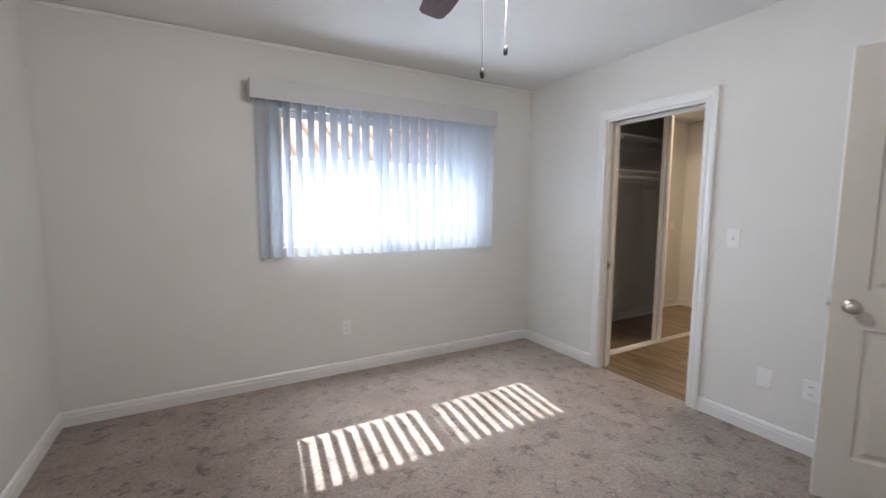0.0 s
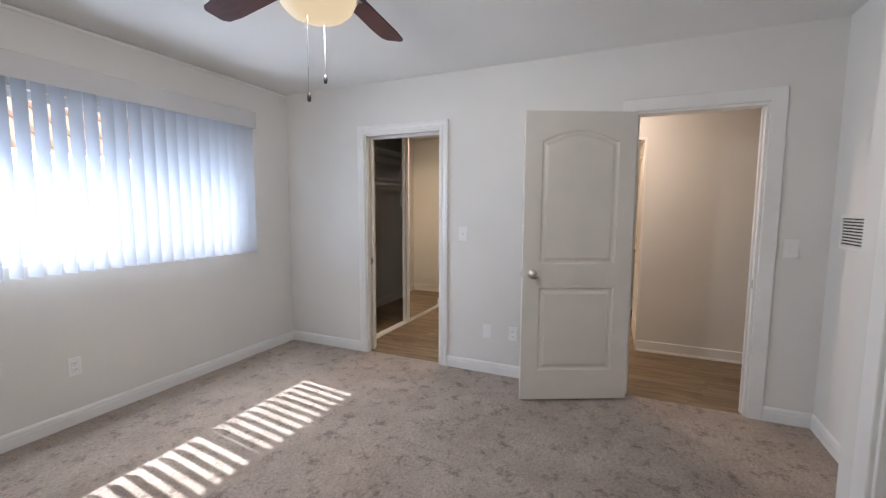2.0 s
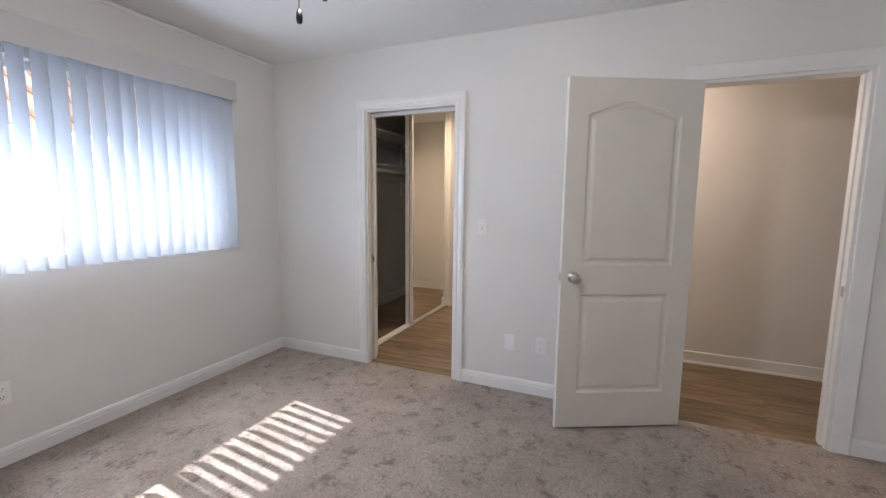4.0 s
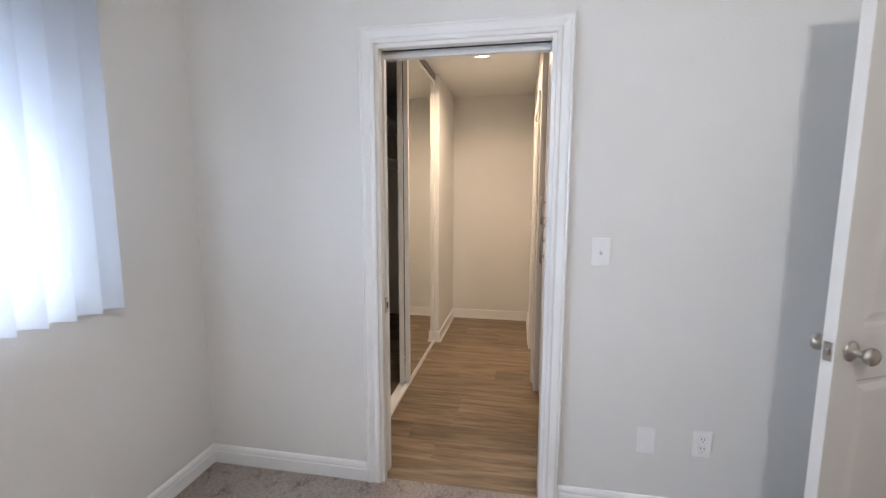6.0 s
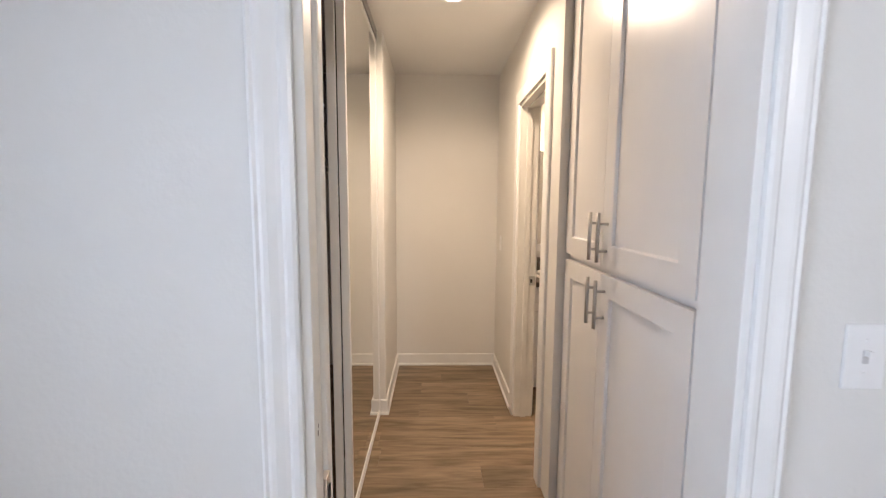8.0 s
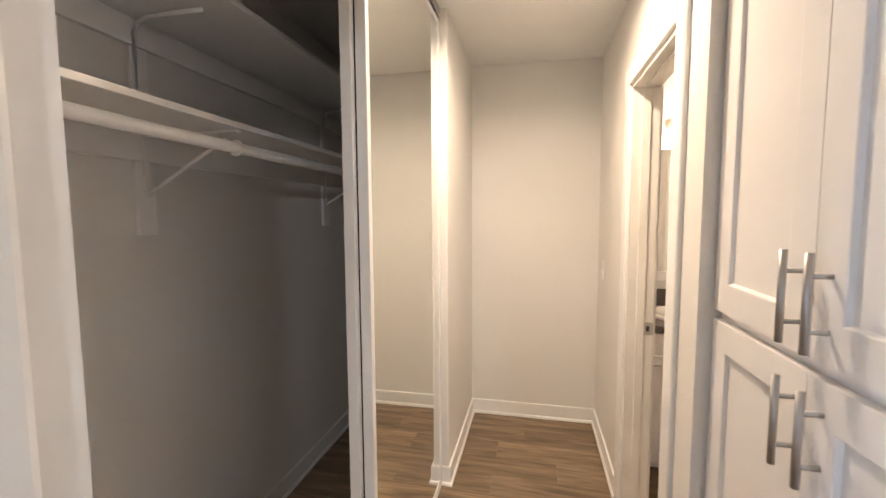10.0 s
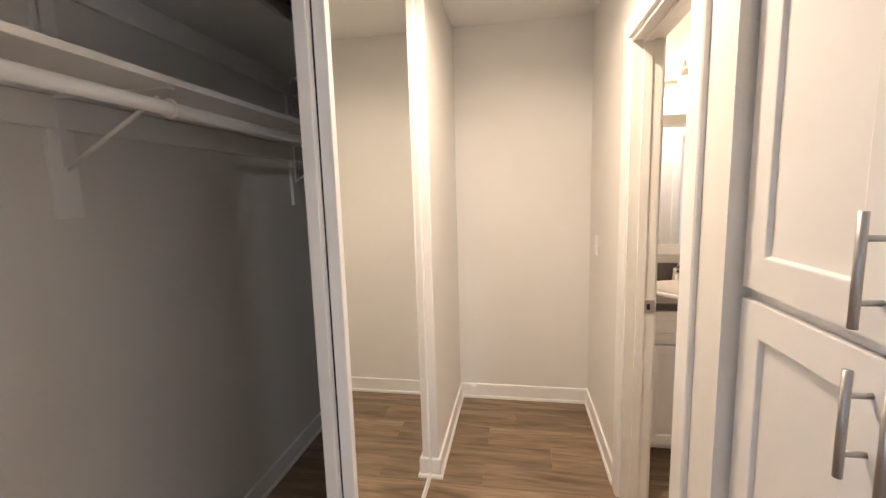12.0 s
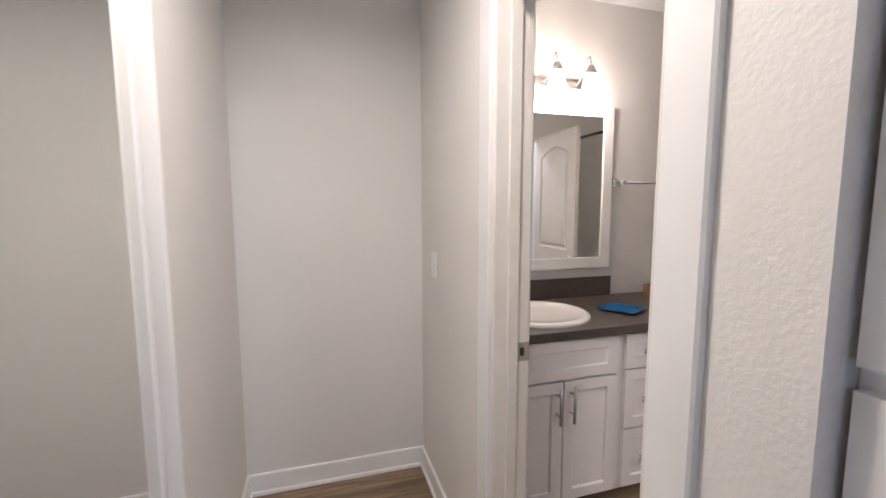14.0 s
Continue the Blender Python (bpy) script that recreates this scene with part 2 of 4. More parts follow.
def empty(name, m=None, **tags):
    ob = new(name)
    ob.empty_display_size = 0.05
    if m is not None:
        ob.matrix_basis = m
    return tagged(ob, **tags)


def add_box(bm, a, b, bevel=0.0):
    lo = [min(p, q) for p, q in zip(a, b)]
    hi = [max(p, q) for p, q in zip(a, b)]
    m = Matrix.Translation([(p + q) / 2 for p, q in zip(lo, hi)]) @ Matrix.Diagonal([q - p for p, q in zip(lo, hi)] + [1])
    vs = bmesh.ops.create_cube(bm, size=1.0, matrix=m)["verts"]
    if bevel:
        bmesh.ops.bevel(bm, geom=list({e for v in vs for e in v.link_edges}), offset=bevel, segments=2, affect="EDGES", profile=0.6)
    return bm


def box(a, b, bevel=0.0):
    return add_box(bmesh.new(), a, b, bevel)


def boxes(items, bevel=0.0):
    bm = bmesh.new()
    for a, b in items:
        add_box(bm, a, b, bevel)
    return bm


def add_rod(bm, p, q, r, seg=14, r2=None):
    p, q = Vector(p), Vector(q)
    m = Matrix.Translation((p + q) / 2) @ (q - p).to_track_quat("Z", "Y").to_matrix().to_4x4()
    bmesh.ops.create_cone(bm, cap_ends=True, segments=seg, radius1=r, radius2=r if r2 is None else r2, depth=(q - p).length, matrix=m)
    return bm


def rod(p, q, r, seg=14, r2=None):
    return add_rod(bmesh.new(), p, q, r, seg, r2)


def lathe(profile, seg=28):
    """Turned about z; profile of (radius, z)."""
    bm = bmesh.new()
    rings = []
    for r, z in profile:
        if r < 1e-5:
            rings.append([bm.verts.new((0, 0, z))])
        else:
            rings.append([bm.verts.new((r * math.cos(2 * math.pi * k / seg), r * math.sin(2 * math.pi * k / seg), z)) for k in range(seg)])
    for a, b in zip(rings, rings[1:]):
        for k in range(seg):
            j = (k + 1) % seg
            if len(a) == 1 and len(b) > 1:
                bm.faces.new((a[0], b[k], b[j]))
            elif len(b) == 1 and len(a) > 1:
                bm.faces.new((a[k], a[j], b[0]))
            elif len(a) > 1:
                bm.faces.new((a[k], a[j], b[j], b[k]))
    return bm


def tube(points, r, seg=10):
    bm = bmesh.new()
    pts = [Vector(p) for p in points]
    rings = []
    for i, p in enumerate(pts):
        d = (pts[min(i + 1, len(pts) - 1)] - pts[max(i - 1, 0)]).normalized()
        m = d.to_track_quat("Z", "Y").to_matrix()
        rings.append([bm.verts.new(p + m @ Vector((r * math.cos(2 * math.pi * k / seg), r * math.sin(2 * math.pi * k / seg), 0))) for k in range(seg)])
    for a, b in zip(rings, rings[1:]):
        for k in range(seg):
            bm.faces.new((a[k], a[(k + 1) % seg], b[(k + 1) % seg], b[k]))
    bm.faces.new(rings[0])
    bm.faces.new(rings[-1])
    return bm


def sweep(corners, profile, place):
    """A moulding: profile of (out, proud) carried along corners, each a 2D point with its outward mitre; place() lifts (a, b, proud) to 3D."""
    bm = bmesh.new()
    rings = []
    for (a, b), (ma, mb) in corners:
        rings.append([bm.verts.new(place(a + ma * o, b + mb * o, h)) for o, h in profile])
    n = len(profile)
    for r, s in zip(rings, rings[1:]):
        for k in range(n):
            bm.faces.new((r[k], r[(k + 1) % n], s[(k + 1) % n], s[k]))
    bm.faces.new(rings[0])
    bm.faces.new(rings[-1])
    return bm


CASING = [(0, 0), (0, 0.011), (0.006, 0.014), (0.016, 0.014), (0.022, 0.011), (0.030, 0.013), (0.044, 0.018), (0.052, 0.019), (0.058, 0.017), (0.063, 0.020), (0.068, 0.018), (0.068, 0)]
WIDE = [(0, 0), (0, 0.013), (0.003, 0.016), (0.080, 0.016), (0.085, 0.012), (0.085, 0)]
BASE = [(0, 0), (0.014, 0), (0.014, 0.060), (0.011, 0.066), (0.012, 0.074), (0.009, 0.086), (0.004, 0.094), (0, 0.096)]
FLATBASE = [(0, 0), (0.021, 0), (0.021, 0.010), (0.018, 0.016), (0.012, 0.019), (0.012, 0.096), (0.010, 0.102), (0, 0.103)]


def casing(name, parent, axis, plane, sign, lo, hi, top, mat=None, profile=CASING):
    """U-shaped door casing on a wall; axis is the wall's normal."""
    corners = [((lo, 0.0), (-1, 0)), ((lo, top), (-1, 1)), ((hi, top), (1, 1)), ((hi, 0.0), (1, 0))]
    put = (lambda a, b, h: (plane + sign * h, a, b)) if axis == "x" else (lambda a, b, h: (a, plane + sign * h, b))
    return part(name, sweep(corners, profile, put), mat or TRIM, parent)


def baseboard(runs, profile, name="baseboard", label="white painted moulded baseboard along the wall"):
    """One run of skirting along (x, y) corners, the room on its left hand; mitred."""
    pts = [Vector((*p, 0)) for p in runs]
    bm = bmesh.new()
    rings = []
    for i, p in enumerate(pts):
        dirs = []
        if i > 0:
            dirs.append((pts[i] - pts[i - 1]).normalized())
        if i < len(pts) - 1:
            dirs.append((pts[i + 1] - pts[i]).normalized())
        ns = [Vector((-d.y, d.x, 0)) for d in dirs]
        m = ns[0] if len(ns) == 1 else (ns[0] + ns[1]) / max(0.2, 1 + ns[0].dot(ns[1]))
        rings.append([bm.verts.new(p + m * o + Vector((0, 0, h))) for o, h in profile])
    n = len(profile)
    for r, s in zip(rings, rings[1:]):
        for k in range(n):
            bm.faces.new((r[k], r[(k + 1) % n], s[(k + 1) % n], s[k]))
    bm.faces.new(rings[0])
    bm.faces.new(rings[-1])
    ob = part(name, bm, TRIM)
    return tagged(ob, label, "baseboard", kind="structure")


def inset(poly, d):
    """Convex outline moved inwards by d."""
    out = []
    n = len(poly)
    c = sum((Vector(p) for p in poly), Vector((0, 0))) / n
    for i in range(n):
        p, a, b = Vector(poly[i]), Vector(poly[i - 1]), Vector(poly[(i + 1) % n])
        n1 = Vector((-(p - a).y, (p - a).x)).normalized()
        n2 = Vector((-(b - p).y, (b - p).x)).normalized()
        if n1.dot(c - p) < 0:
            n1 = -n1
        if n2.dot(c - p) < 0:
            n2 = -n2
        out.append(p + (n1 + n2) / max(0.3, 1 + n1.dot(n2)) * d)
    return out


def panelled(w, h, t, panels, steps, both=True):
    """A slab w by h in x and z, its face at y = 0 and back at y = t, with sunk panels; steps of (inset, depth)."""
    bm = bmesh.new()
    outer = [(0, 0), (w, 0), (w, h), (0, h)]
    rims = []
    for face, sgn in ((0.0, 1), (t, -1)):
        rim = [bm.verts.new((x, face, z)) for x, z in outer]
        rims.append(rim)
        if face and not both:
            bm.faces.new(rim)
            continue
        edges = [bm.edges.new((rim[i], rim[(i + 1) % 4])) for i in range(4)]
        for poly in panels:
            ring = [bm.verts.new((x, face, z)) for x, z in poly]
            n = len(ring)
            edges += [bm.edges.new((ring[i], ring[(i + 1) % n])) for i in range(n)]
            for d, depth in steps:
                nxt = [bm.verts.new((x, face + sgn * depth, z)) for x, z in inset(poly, d)]
                for i in range(n):
                    bm.faces.new((ring[i], ring[(i + 1) % n], nxt[(i + 1) % n], nxt[i]))
                ring = nxt
            bm.faces.new(ring)
        bmesh.ops.triangle_fill(bm, use_beauty=True, use_dissolve=False, edges=edges)
    for i in range(4):
        bm.faces.new((rims[0][i], rims[0][(i + 1) % 4], rims[1][(i + 1) % 4], rims[1][i]))
    return bm


def arch_outline(x0, x1, z0, z1, rise):
    pts = [(x0, z0), (x1, z0), (x1, z1)]
    for k in range(1, 14):
        u = k / 14
        pts.append((x1 + (x0 - x1) * u, z1 + rise * math.sin(math.pi * u) ** 1.1))
    return pts + [(x0, z1)]


def rect_outline(x0, x1, z0, z1):
    return [(x0, z0), (x1, z0), (x1, z1), (x0, z1)]


MOULD = [(0.004, 0.007), (0.012, 0.012), (0.024, 0.012), (0.042, 0.003), (0.047, 0.002)]
SHAKER = [(0.003, 0.001), (0.007, 0.010)]

# ---- the plan ----
C, W, BACK, STUB, RW, CABF, CEILZ = 2.731, 4.162, 5.640, 3.331, 2.460, 2.424, 2.504
CB = C + 0.115
DOOR_TOP = 2.058
CL0, CL1 = 2.458, 3.232
HL0, HL1 = 0.203, 0.965
BD0, BD1 = 4.088, 4.735
WX0, WX1, WZ0, WZ1 = 0.36, 2.12, 1.04, 2.06


def structure(name, bm, mat, label, category):
    return tagged(part(name, bm, mat), label, category, kind="structure")


structure("wall_north", boxes([((-1.07, W, 0), (WX0, W + 0.15, CEILZ)), ((WX1, W, 0), (5.76, W + 0.15, CEILZ)), ((WX0, W, 0), (WX1, W + 0.15, WZ0)), ((WX0, W, WZ1), (WX1, W + 0.15, CEILZ))]), WALL, "off-white painted wall with the window and its blinds", "wall")
structure("wall_west", box((-1.07, -1.3, 0), (-0.95, W, CEILZ)), WALL, "plain off-white painted bedroom wall", "wall")
structure("wall_east", boxes([((C, CL1 + 0.06, 0), (CB, W, CEILZ)), ((C, CL1, 0), (C + 0.044, CL1 + 0.06, CEILZ)), ((C + 0.080, CL1, 0), (CB, CL1 + 0.06, CEILZ)), ((C + 0.044, CL1, DOOR_TOP), (C + 0.080, CL1 + 0.06, CEILZ)), ((C, HL1, 0), (CB, CL0, CEILZ)), ((C, -1.3, 0), (CB, HL0, CEILZ)), ((C, CL0, DOOR_TOP), (CB, CL1, CEILZ)), ((C, HL0, DOOR_TOP), (CB, HL1, CEILZ))]), WALL, "off-white painted wall with two white-cased doorways", "wall")
structure("wall_south", box((1.25, -0.265, 0), (C, -0.145, CEILZ)), WALL, "short off-white wall with a return-air grille", "wall")
structure("wall_south_west", boxes([((1.04, 0.15, 0), (1.25, 0.28, CEILZ)), ((-0.95, 0.15, 0), (0.30, 0.28, CEILZ)), ((0.30, 0.15, DOOR_TOP), (1.04, 0.28, CEILZ)), ((1.13, -0.265, 0), (1.25, 0.15, CEILZ))]), WALL, "off-white wall with a cased closet doorway", "wall")
structure("wall_bath_corridor", boxes([((3.865, RW - 0.115, 0), (BD0, RW, CEILZ)), ((BD1, RW - 0.115, 0), (BACK, RW, CEILZ)), ((BD0, RW - 0.115, DOOR_TOP), (BD1, RW, CEILZ))]), ROUGH_WALL, "orange-peel textured wall beside the bathroom doorway", "wall")
structure("wall_corridor_end", box((BACK, -0.4, 0), (BACK + 0.12, W, CEILZ)), WALL, "plain off-white wall at the corridor's end", "wall")
structure("wall_closet_stub", box((4.765, STUB, 0), (BACK, STUB + 0.115, CEILZ), 0.010), WALL, "short off-white wall closing the mirrored closet", "wall")
structure("wall_closet_return", box((CB, CL1 + 0.004, 0), (2.893, 3.365, CEILZ)), JAMB, "narrow cream painted return beside the closet", "wall")
structure("wall_hall_east", boxes([((3.88, -1.3, 0), (3.99, 0.855, CEILZ)), ((3.88, 1.59, 0), (3.99, 2.345, CEILZ)), ((3.88, 0.855, 2.05), (3.99, 1.59, CEILZ))]), WALL, "plain hall wall with a doorway", "wall")
structure("wall_hall_north", box((CB, 1.78, 0), (3.88, 1.88, CEILZ)), WALL, "plain off-white hall end wall", "wall")
structure("wall_hall_south", box((C, -1.42, 0), (5.76, -1.3, CEILZ)), WALL, "plain off-white hall end wall", "wall")
structure("wall_bath_south", box((3.99, -0.32, 0), (BACK, -0.2, CEILZ)), WALL, "plain bathroom wall above the tub", "wall")
structure("wall_far_south", box((-1.07, -1.42, 0), (C, -1.3, CEILZ)), WALL, "plain wall closing the closet behind", "wall")
structure("ceiling", box((-1.07, -1.42, CEILZ), (5.76, W + 0.15, CEILZ + 0.12)), CEIL, "white painted ceiling", "ceiling")
structure("carpet_floor", box((-0.95, -1.3, -0.06), (C + 0.03, W, 0.0)), CARPET, "taupe cut-pile carpet with brushed tread marks", "carpet")
structure("ceiling_trim", sweep([((-0.95, 0), (0, 1)), ((C, 0), (0, 1))], [(0, 0), (0, 0.012), (0.012, 0.016), (0.020, 0.010), (0.020, 0)], lambda a, b, h: (a, W - h, CEILZ - 0.028 + b)), TRIM, "thin white moulding under the ceiling", "moulding")

# skirting
baseboard([(C, CL1 + 0.068), (C, W), (-0.95, W), (-0.95, 0.28)], BASE)
baseboard([(C, HL1 + 0.085), (C, CL0 - 0.068)], BASE)
baseboard([(1.25, 0.28), (1.25, -0.145), (C, -0.145), (C, HL0 - 0.085)], BASE)
baseboard([(BD1 + 0.085, RW), (BACK, RW), (BACK, STUB), (4.765, STUB), (4.765, STUB + 0.036)], FLATBASE, label="flat white baseboard with a quarter-round shoe")
baseboard([(3.88, -1.3), (3.88, 0.855)], FLATBASE, label="flat white hall baseboard with a shoe")
baseboard([(BACK, W), (CB, W)], FLATBASE, label="painted closet baseboard")

# ---- doorways ----


def doorway(name, label, axis, lo, hi, top, faces, jambs, mat=JAMB, profile=WIDE):
    """Cased opening: jamb lining in the wall's thickness and casings on its faces."""
    d = empty(name, label=label, category="doorway", kind="structure")
    a, b = jambs
    t = 0.018

    def b3(p, q):
        return box((p[0], p[1], p[2]), (q[0], q[1], q[2]), 0.002) if axis == "x" else box((p[1], p[0], p[2]), (q[1], q[0], q[2]), 0.002)
    part("head_jamb", b3((a, lo, top - t), (b, hi, top)), mat, d)
    part("side_jamb", b3((a, hi - t, 0), (b, hi, top - t)), mat, d)
    part("side_jamb", b3((a, lo, 0), (b, lo + t, top - t)), mat, d)
    for plane, sign in faces:
        casing("casing", d, axis, plane, sign, lo, hi, top, None, profile)
    return d


# pocket doorway to the closet corridor: the jamb on one side is split round the slot
d1 = empty("doorway_closet", label="white cased pocket doorway with an open sliding slot", category="doorway", kind="structure")
JT = 0.018
part("side_jamb", box((C - 0.002, CL0, 0), (CB + 0.002, CL0 + JT, DOOR_TOP), 0.002), TRIM, d1)
part("split_jamb", box((C - 0.002, CL1 - JT, 0), (C + 0.044, CL1, DOOR_TOP), 0.003), JAMB, d1)
part("split_jamb", box((C + 0.080, CL1 - JT, 0), (CB + 0.002, CL1, DOOR_TOP), 0.007), JAMB, d1)
part("head_jamb", box((C - 0.002, CL0 + JT, DOOR_TOP - JT), (C + 0.036, CL1 - JT, DOOR_TOP), 0.002), TRIM, d1)
part("head_jamb", box((C + 0.079, CL0 + JT, DOOR_TOP - JT - 0.02), (CB + 0.002, CL1 - JT, DOOR_TOP), 0.002), TRIM, d1)
part("head_track", box((C + 0.044, CL0 + JT, DOOR_TOP - 0.012), (C + 0.071, CL1 - JT, DOOR_TOP)), DARK, d1, "dark overhead sliding track")
casing("casing", d1, "x", C, -1, CL0, CL1, DOOR_TOP)
pk = empty("pocket_door", label="white sliding door slid into its wall pocket", category="door", kind="structure")
part("leaf_edge", box((C + 0.046, CL1 + 0.026, 0.012), (C + 0.070, CL1 + 0.058, DOOR_TOP - 0.02), 0.003), TRIM, pk)
lt = part("latch_plate", box((C + 0.048, CL1 - 0.023, 0.845), (C + 0.076, CL1 + 0.026, 0.915), 0.002), NICKEL, pk, "nickel edge latch")
part("latch_pull", box((C + 0.055, CL1 - 0.026, 0.865), (C + 0.067, CL1 - 0.022, 0.895), 0.001), DARK, lt)

crng2 = random.Random(12)
for cx, cz, ch in ((C + 0.100, 1.93, 0.008), (C + 0.100, 1.905, 0.005), (C + 0.108, 2.0, 0.004), (C + 0.018, 1.02, 0.009), (C + 0.020, 1.035, 0.005), (C + 0.101, 1.87, 0.004)):
    part("paint_chip", box((cx - 0.0015, CL1 - JT - 0.0006, cz), (cx + 0.0015 + crng2.uniform(0, 0.001), CL1 - JT + 0.001, cz + ch)), DARK, d1, "dark paint chip")

d2 = doorway("doorway_hall", "white cased doorway to the hall", "x", HL0, HL1, DOOR_TOP, [(C, -1), (CB, 1)], (C - 0.002, CB + 0.002), TRIM)
part("door_stop", box((C + 0.045, HL0 + JT, 0), (C + 0.080, HL0 + JT + 0.010, DOOR_TOP - JT), 0.002), TRIM, d2)
part("door_stop", box((C + 0.045, HL1 - JT - 0.010, 0), (C + 0.080, HL1 - JT, DOOR_TOP - JT), 0.002), TRIM, d2)
part("strike_plate", box((C + 0.006, HL0 + JT - 0.001, 0.87), (C + 0.036, HL0 + JT + 0.002, 0.93), 0.001), NICKEL, d2, "nickel strike plate")
d3 = doorway("doorway_bathroom", "white cased doorway to the bathroom", "y", BD0, BD1, DOOR_TOP, [(RW, 1), (RW - 0.115, -1)], (RW - 0.117, RW + 0.002), JAMB)
part("door_stop", box((BD1 - JT - 0.010, RW - 0.075, 0), (BD1 - JT, RW - 0.040, DOOR_TOP - JT), 0.002), JAMB, d3)
part("door_stop", box((BD0 + JT, RW - 0.075, 0), (BD0 + JT + 0.010, RW - 0.040, DOOR_TOP - JT), 0.002), JAMB, d3)
part("door_stop", box((BD0 + JT + 0.010, RW - 0.075, DOOR_TOP - JT - 0.010), (BD1 - JT - 0.010, RW - 0.040, DOOR_TOP - JT), 0.002), JAMB, d3)
sp = part("strike_plate", box((BD1 - JT - 0.002, RW - 0.118, 0.905), (BD1 - JT + 0.001, RW - 0.072, 0.965), 0.001), STEEL, d3, "nickel strike plate")
part("strike_hole", box((BD1 - JT - 0.003, RW - 0.100, 0.922), (BD1 - JT - 0.0015, RW - 0.086, 0.948)), DARK, sp)
d4 = doorway("doorway_hall_bath", "cased doorway across the hall", "x", 0.855, 1.59, 2.05, [], (3.878, 3.992), TRIM)
d5 = doorway("doorway_bedroom_closet", "white cased closet doorway in the bedroom", "y", 0.30, 1.04, DOOR_TOP, [(0.28, 1)], (0.148, 0.282), TRIM)


def knob(parent, x, y, z, sign):
    """Round door knob on a rose, standing out along y."""
    k = part("knob", lathe([(0, 0.0), (0.032, 0.0), (0.033, 0.004), (0.028, 0.008), (0.013, 0.012), (0.011, 0.030), (0.018, 0.036), (0.027, 0.046), (0.028, 0.056), (0.022, 0.064), (0, 0.067)]), NICKEL, parent, "satin nickel round knob", True,
             Matrix.Translation((x, y, z)) @ Matrix.Rotation(radians(90 if sign < 0 else -90), 4, "X"))
    return k


def moulded_door(name, m, w, h, label, hinge_side=True, knob_x=0.07):
    """Two-panel moulded leaf with an arched upper panel; hinge edge at x = w, face at y = 0 towards -y."""
    d = empty(name, m, label=label, category="door", kind="structure")
    s = 0.118
    part("leaf", panelled(w, h, 0.035, [rect_outline(s, w - s, 0.215, 0.815), arch_outline(s, w - s, 0.985, 1.83, 0.075)], MOULD), DOORP, d)
    knob(d, knob_x, 0.0, 0.915, -1)
    knob(d, knob_x, 0.035, 0.915, 1)
    lp = part("latch_face", box((-0.0015, 0.006, 0.885), (0.002, 0.029, 0.945), 0.0005), NICKEL, d, "nickel latch face plate")
    part("latch_bolt", box((-0.010, 0.012, 0.905), (-0.001, 0.023, 0.925), 0.002), NICKEL, lp)
    for z in (0.25, 1.06, 1.83):
        hg = part("hinge", rod((w + 0.004, 0.040, z - 0.045), (w + 0.004, 0.040, z + 0.045), 0.006), BRASS, d, "aged metal hinge", True)
        part("hinge_leaf", box((w + 0.0005, 0.006, z - 0.045), (w + 0.0025, 0.034, z + 0.045)), BRASS, hg)
    return d


# bedroom door, open: free edge at (2.318, 1.640), hinge edge at (2.661, 0.950)
ang = math.degrees(math.atan2(0.950 - 1.640, 2.661 - 2.318))
moulded_door("door_1", pose(2.318, 1.640, 0.015, 0, 0, ang), 0.770, 2.03, "cream two-panel arched door standing wide open on the carpet")
moulded_door("door_2", pose(4.637, 0.905, 0.012, 0, 0, 180 + math.degrees(math.atan2(0.033, 0.734))), 0.735, 2.03, "cream two-panel door open across the hall")
sl = empty("door_3", label="plain closed closet door in shade", category="door", kind="structure")
part("leaf", panelled(0.70, 2.03, 0.035, [rect_outline(0.118, 0.582, 0.215, 0.815), arch_outline(0.118, 0.582, 0.985, 1.83, 0.075)], MOULD), DOORP, sl, at=pose(1.02, 0.205, 0.012, 0, 0, 180))

# ---- window, blinds and the outside ----
win = empty("window_1", label="white-framed sliding window behind vertical blinds", category="window", kind="structure")
fy0, fy1 = W + 0.055, W + 0.105
part("window_frame", boxes([((WX0, fy0, WZ0), (WX1, fy1, WZ0 + 0.045)), ((WX0, fy0, WZ1 - 0.045), (WX1, fy1, WZ1)), ((WX0, fy0, WZ0 + 0.045), (WX0 + 0.04, fy1, WZ1 - 0.045)), ((WX1 - 0.04, fy0, WZ0 + 0.045), (WX1, fy1, WZ1 - 0.045))], 0.003), ALU, win)
part("meeting_stile", box((1.170, fy0 + 0.005, WZ0 + 0.045), (1.235, fy1 - 0.005, WZ1 - 0.045), 0.003), ALU, win)
for gx0, gx1, gy in ((WX0 + 0.04, 1.17, fy0 + 0.018), (1.235, WX1 - 0.04, fy0 + 0.034)):
    g = part("pane", box((gx0, gy, WZ0 + 0.045), (gx1, gy + 0.004, WZ1 - 0.045)), GLASS, win, "clear glass pane")
    g.visible_shadow = False
part("window_sill", box((WX0, W - 0.004, WZ0 - 0.002), (WX1, fy0, WZ0 + 0.010), 0.002), TRIM, win)

part("insect_screen", box((1.20, fy1 + 0.002, WZ0 + 0.03), (WX1 - 0.02, fy1 + 0.003, WZ1 - 0.03)), SCREEN, win, "fine grey insect screen")
part("screen_frame", boxes([((1.185, fy1 + 0.001, WZ0 + 0.02), (1.203, fy1 + 0.010, WZ1 - 0.02)), ((WX1 - 0.022, fy1 + 0.001, WZ0 + 0.02), (WX1 - 0.004, fy1 + 0.010, WZ1 - 0.02))], 0.001), BLACKP, win, "dark screen frame")

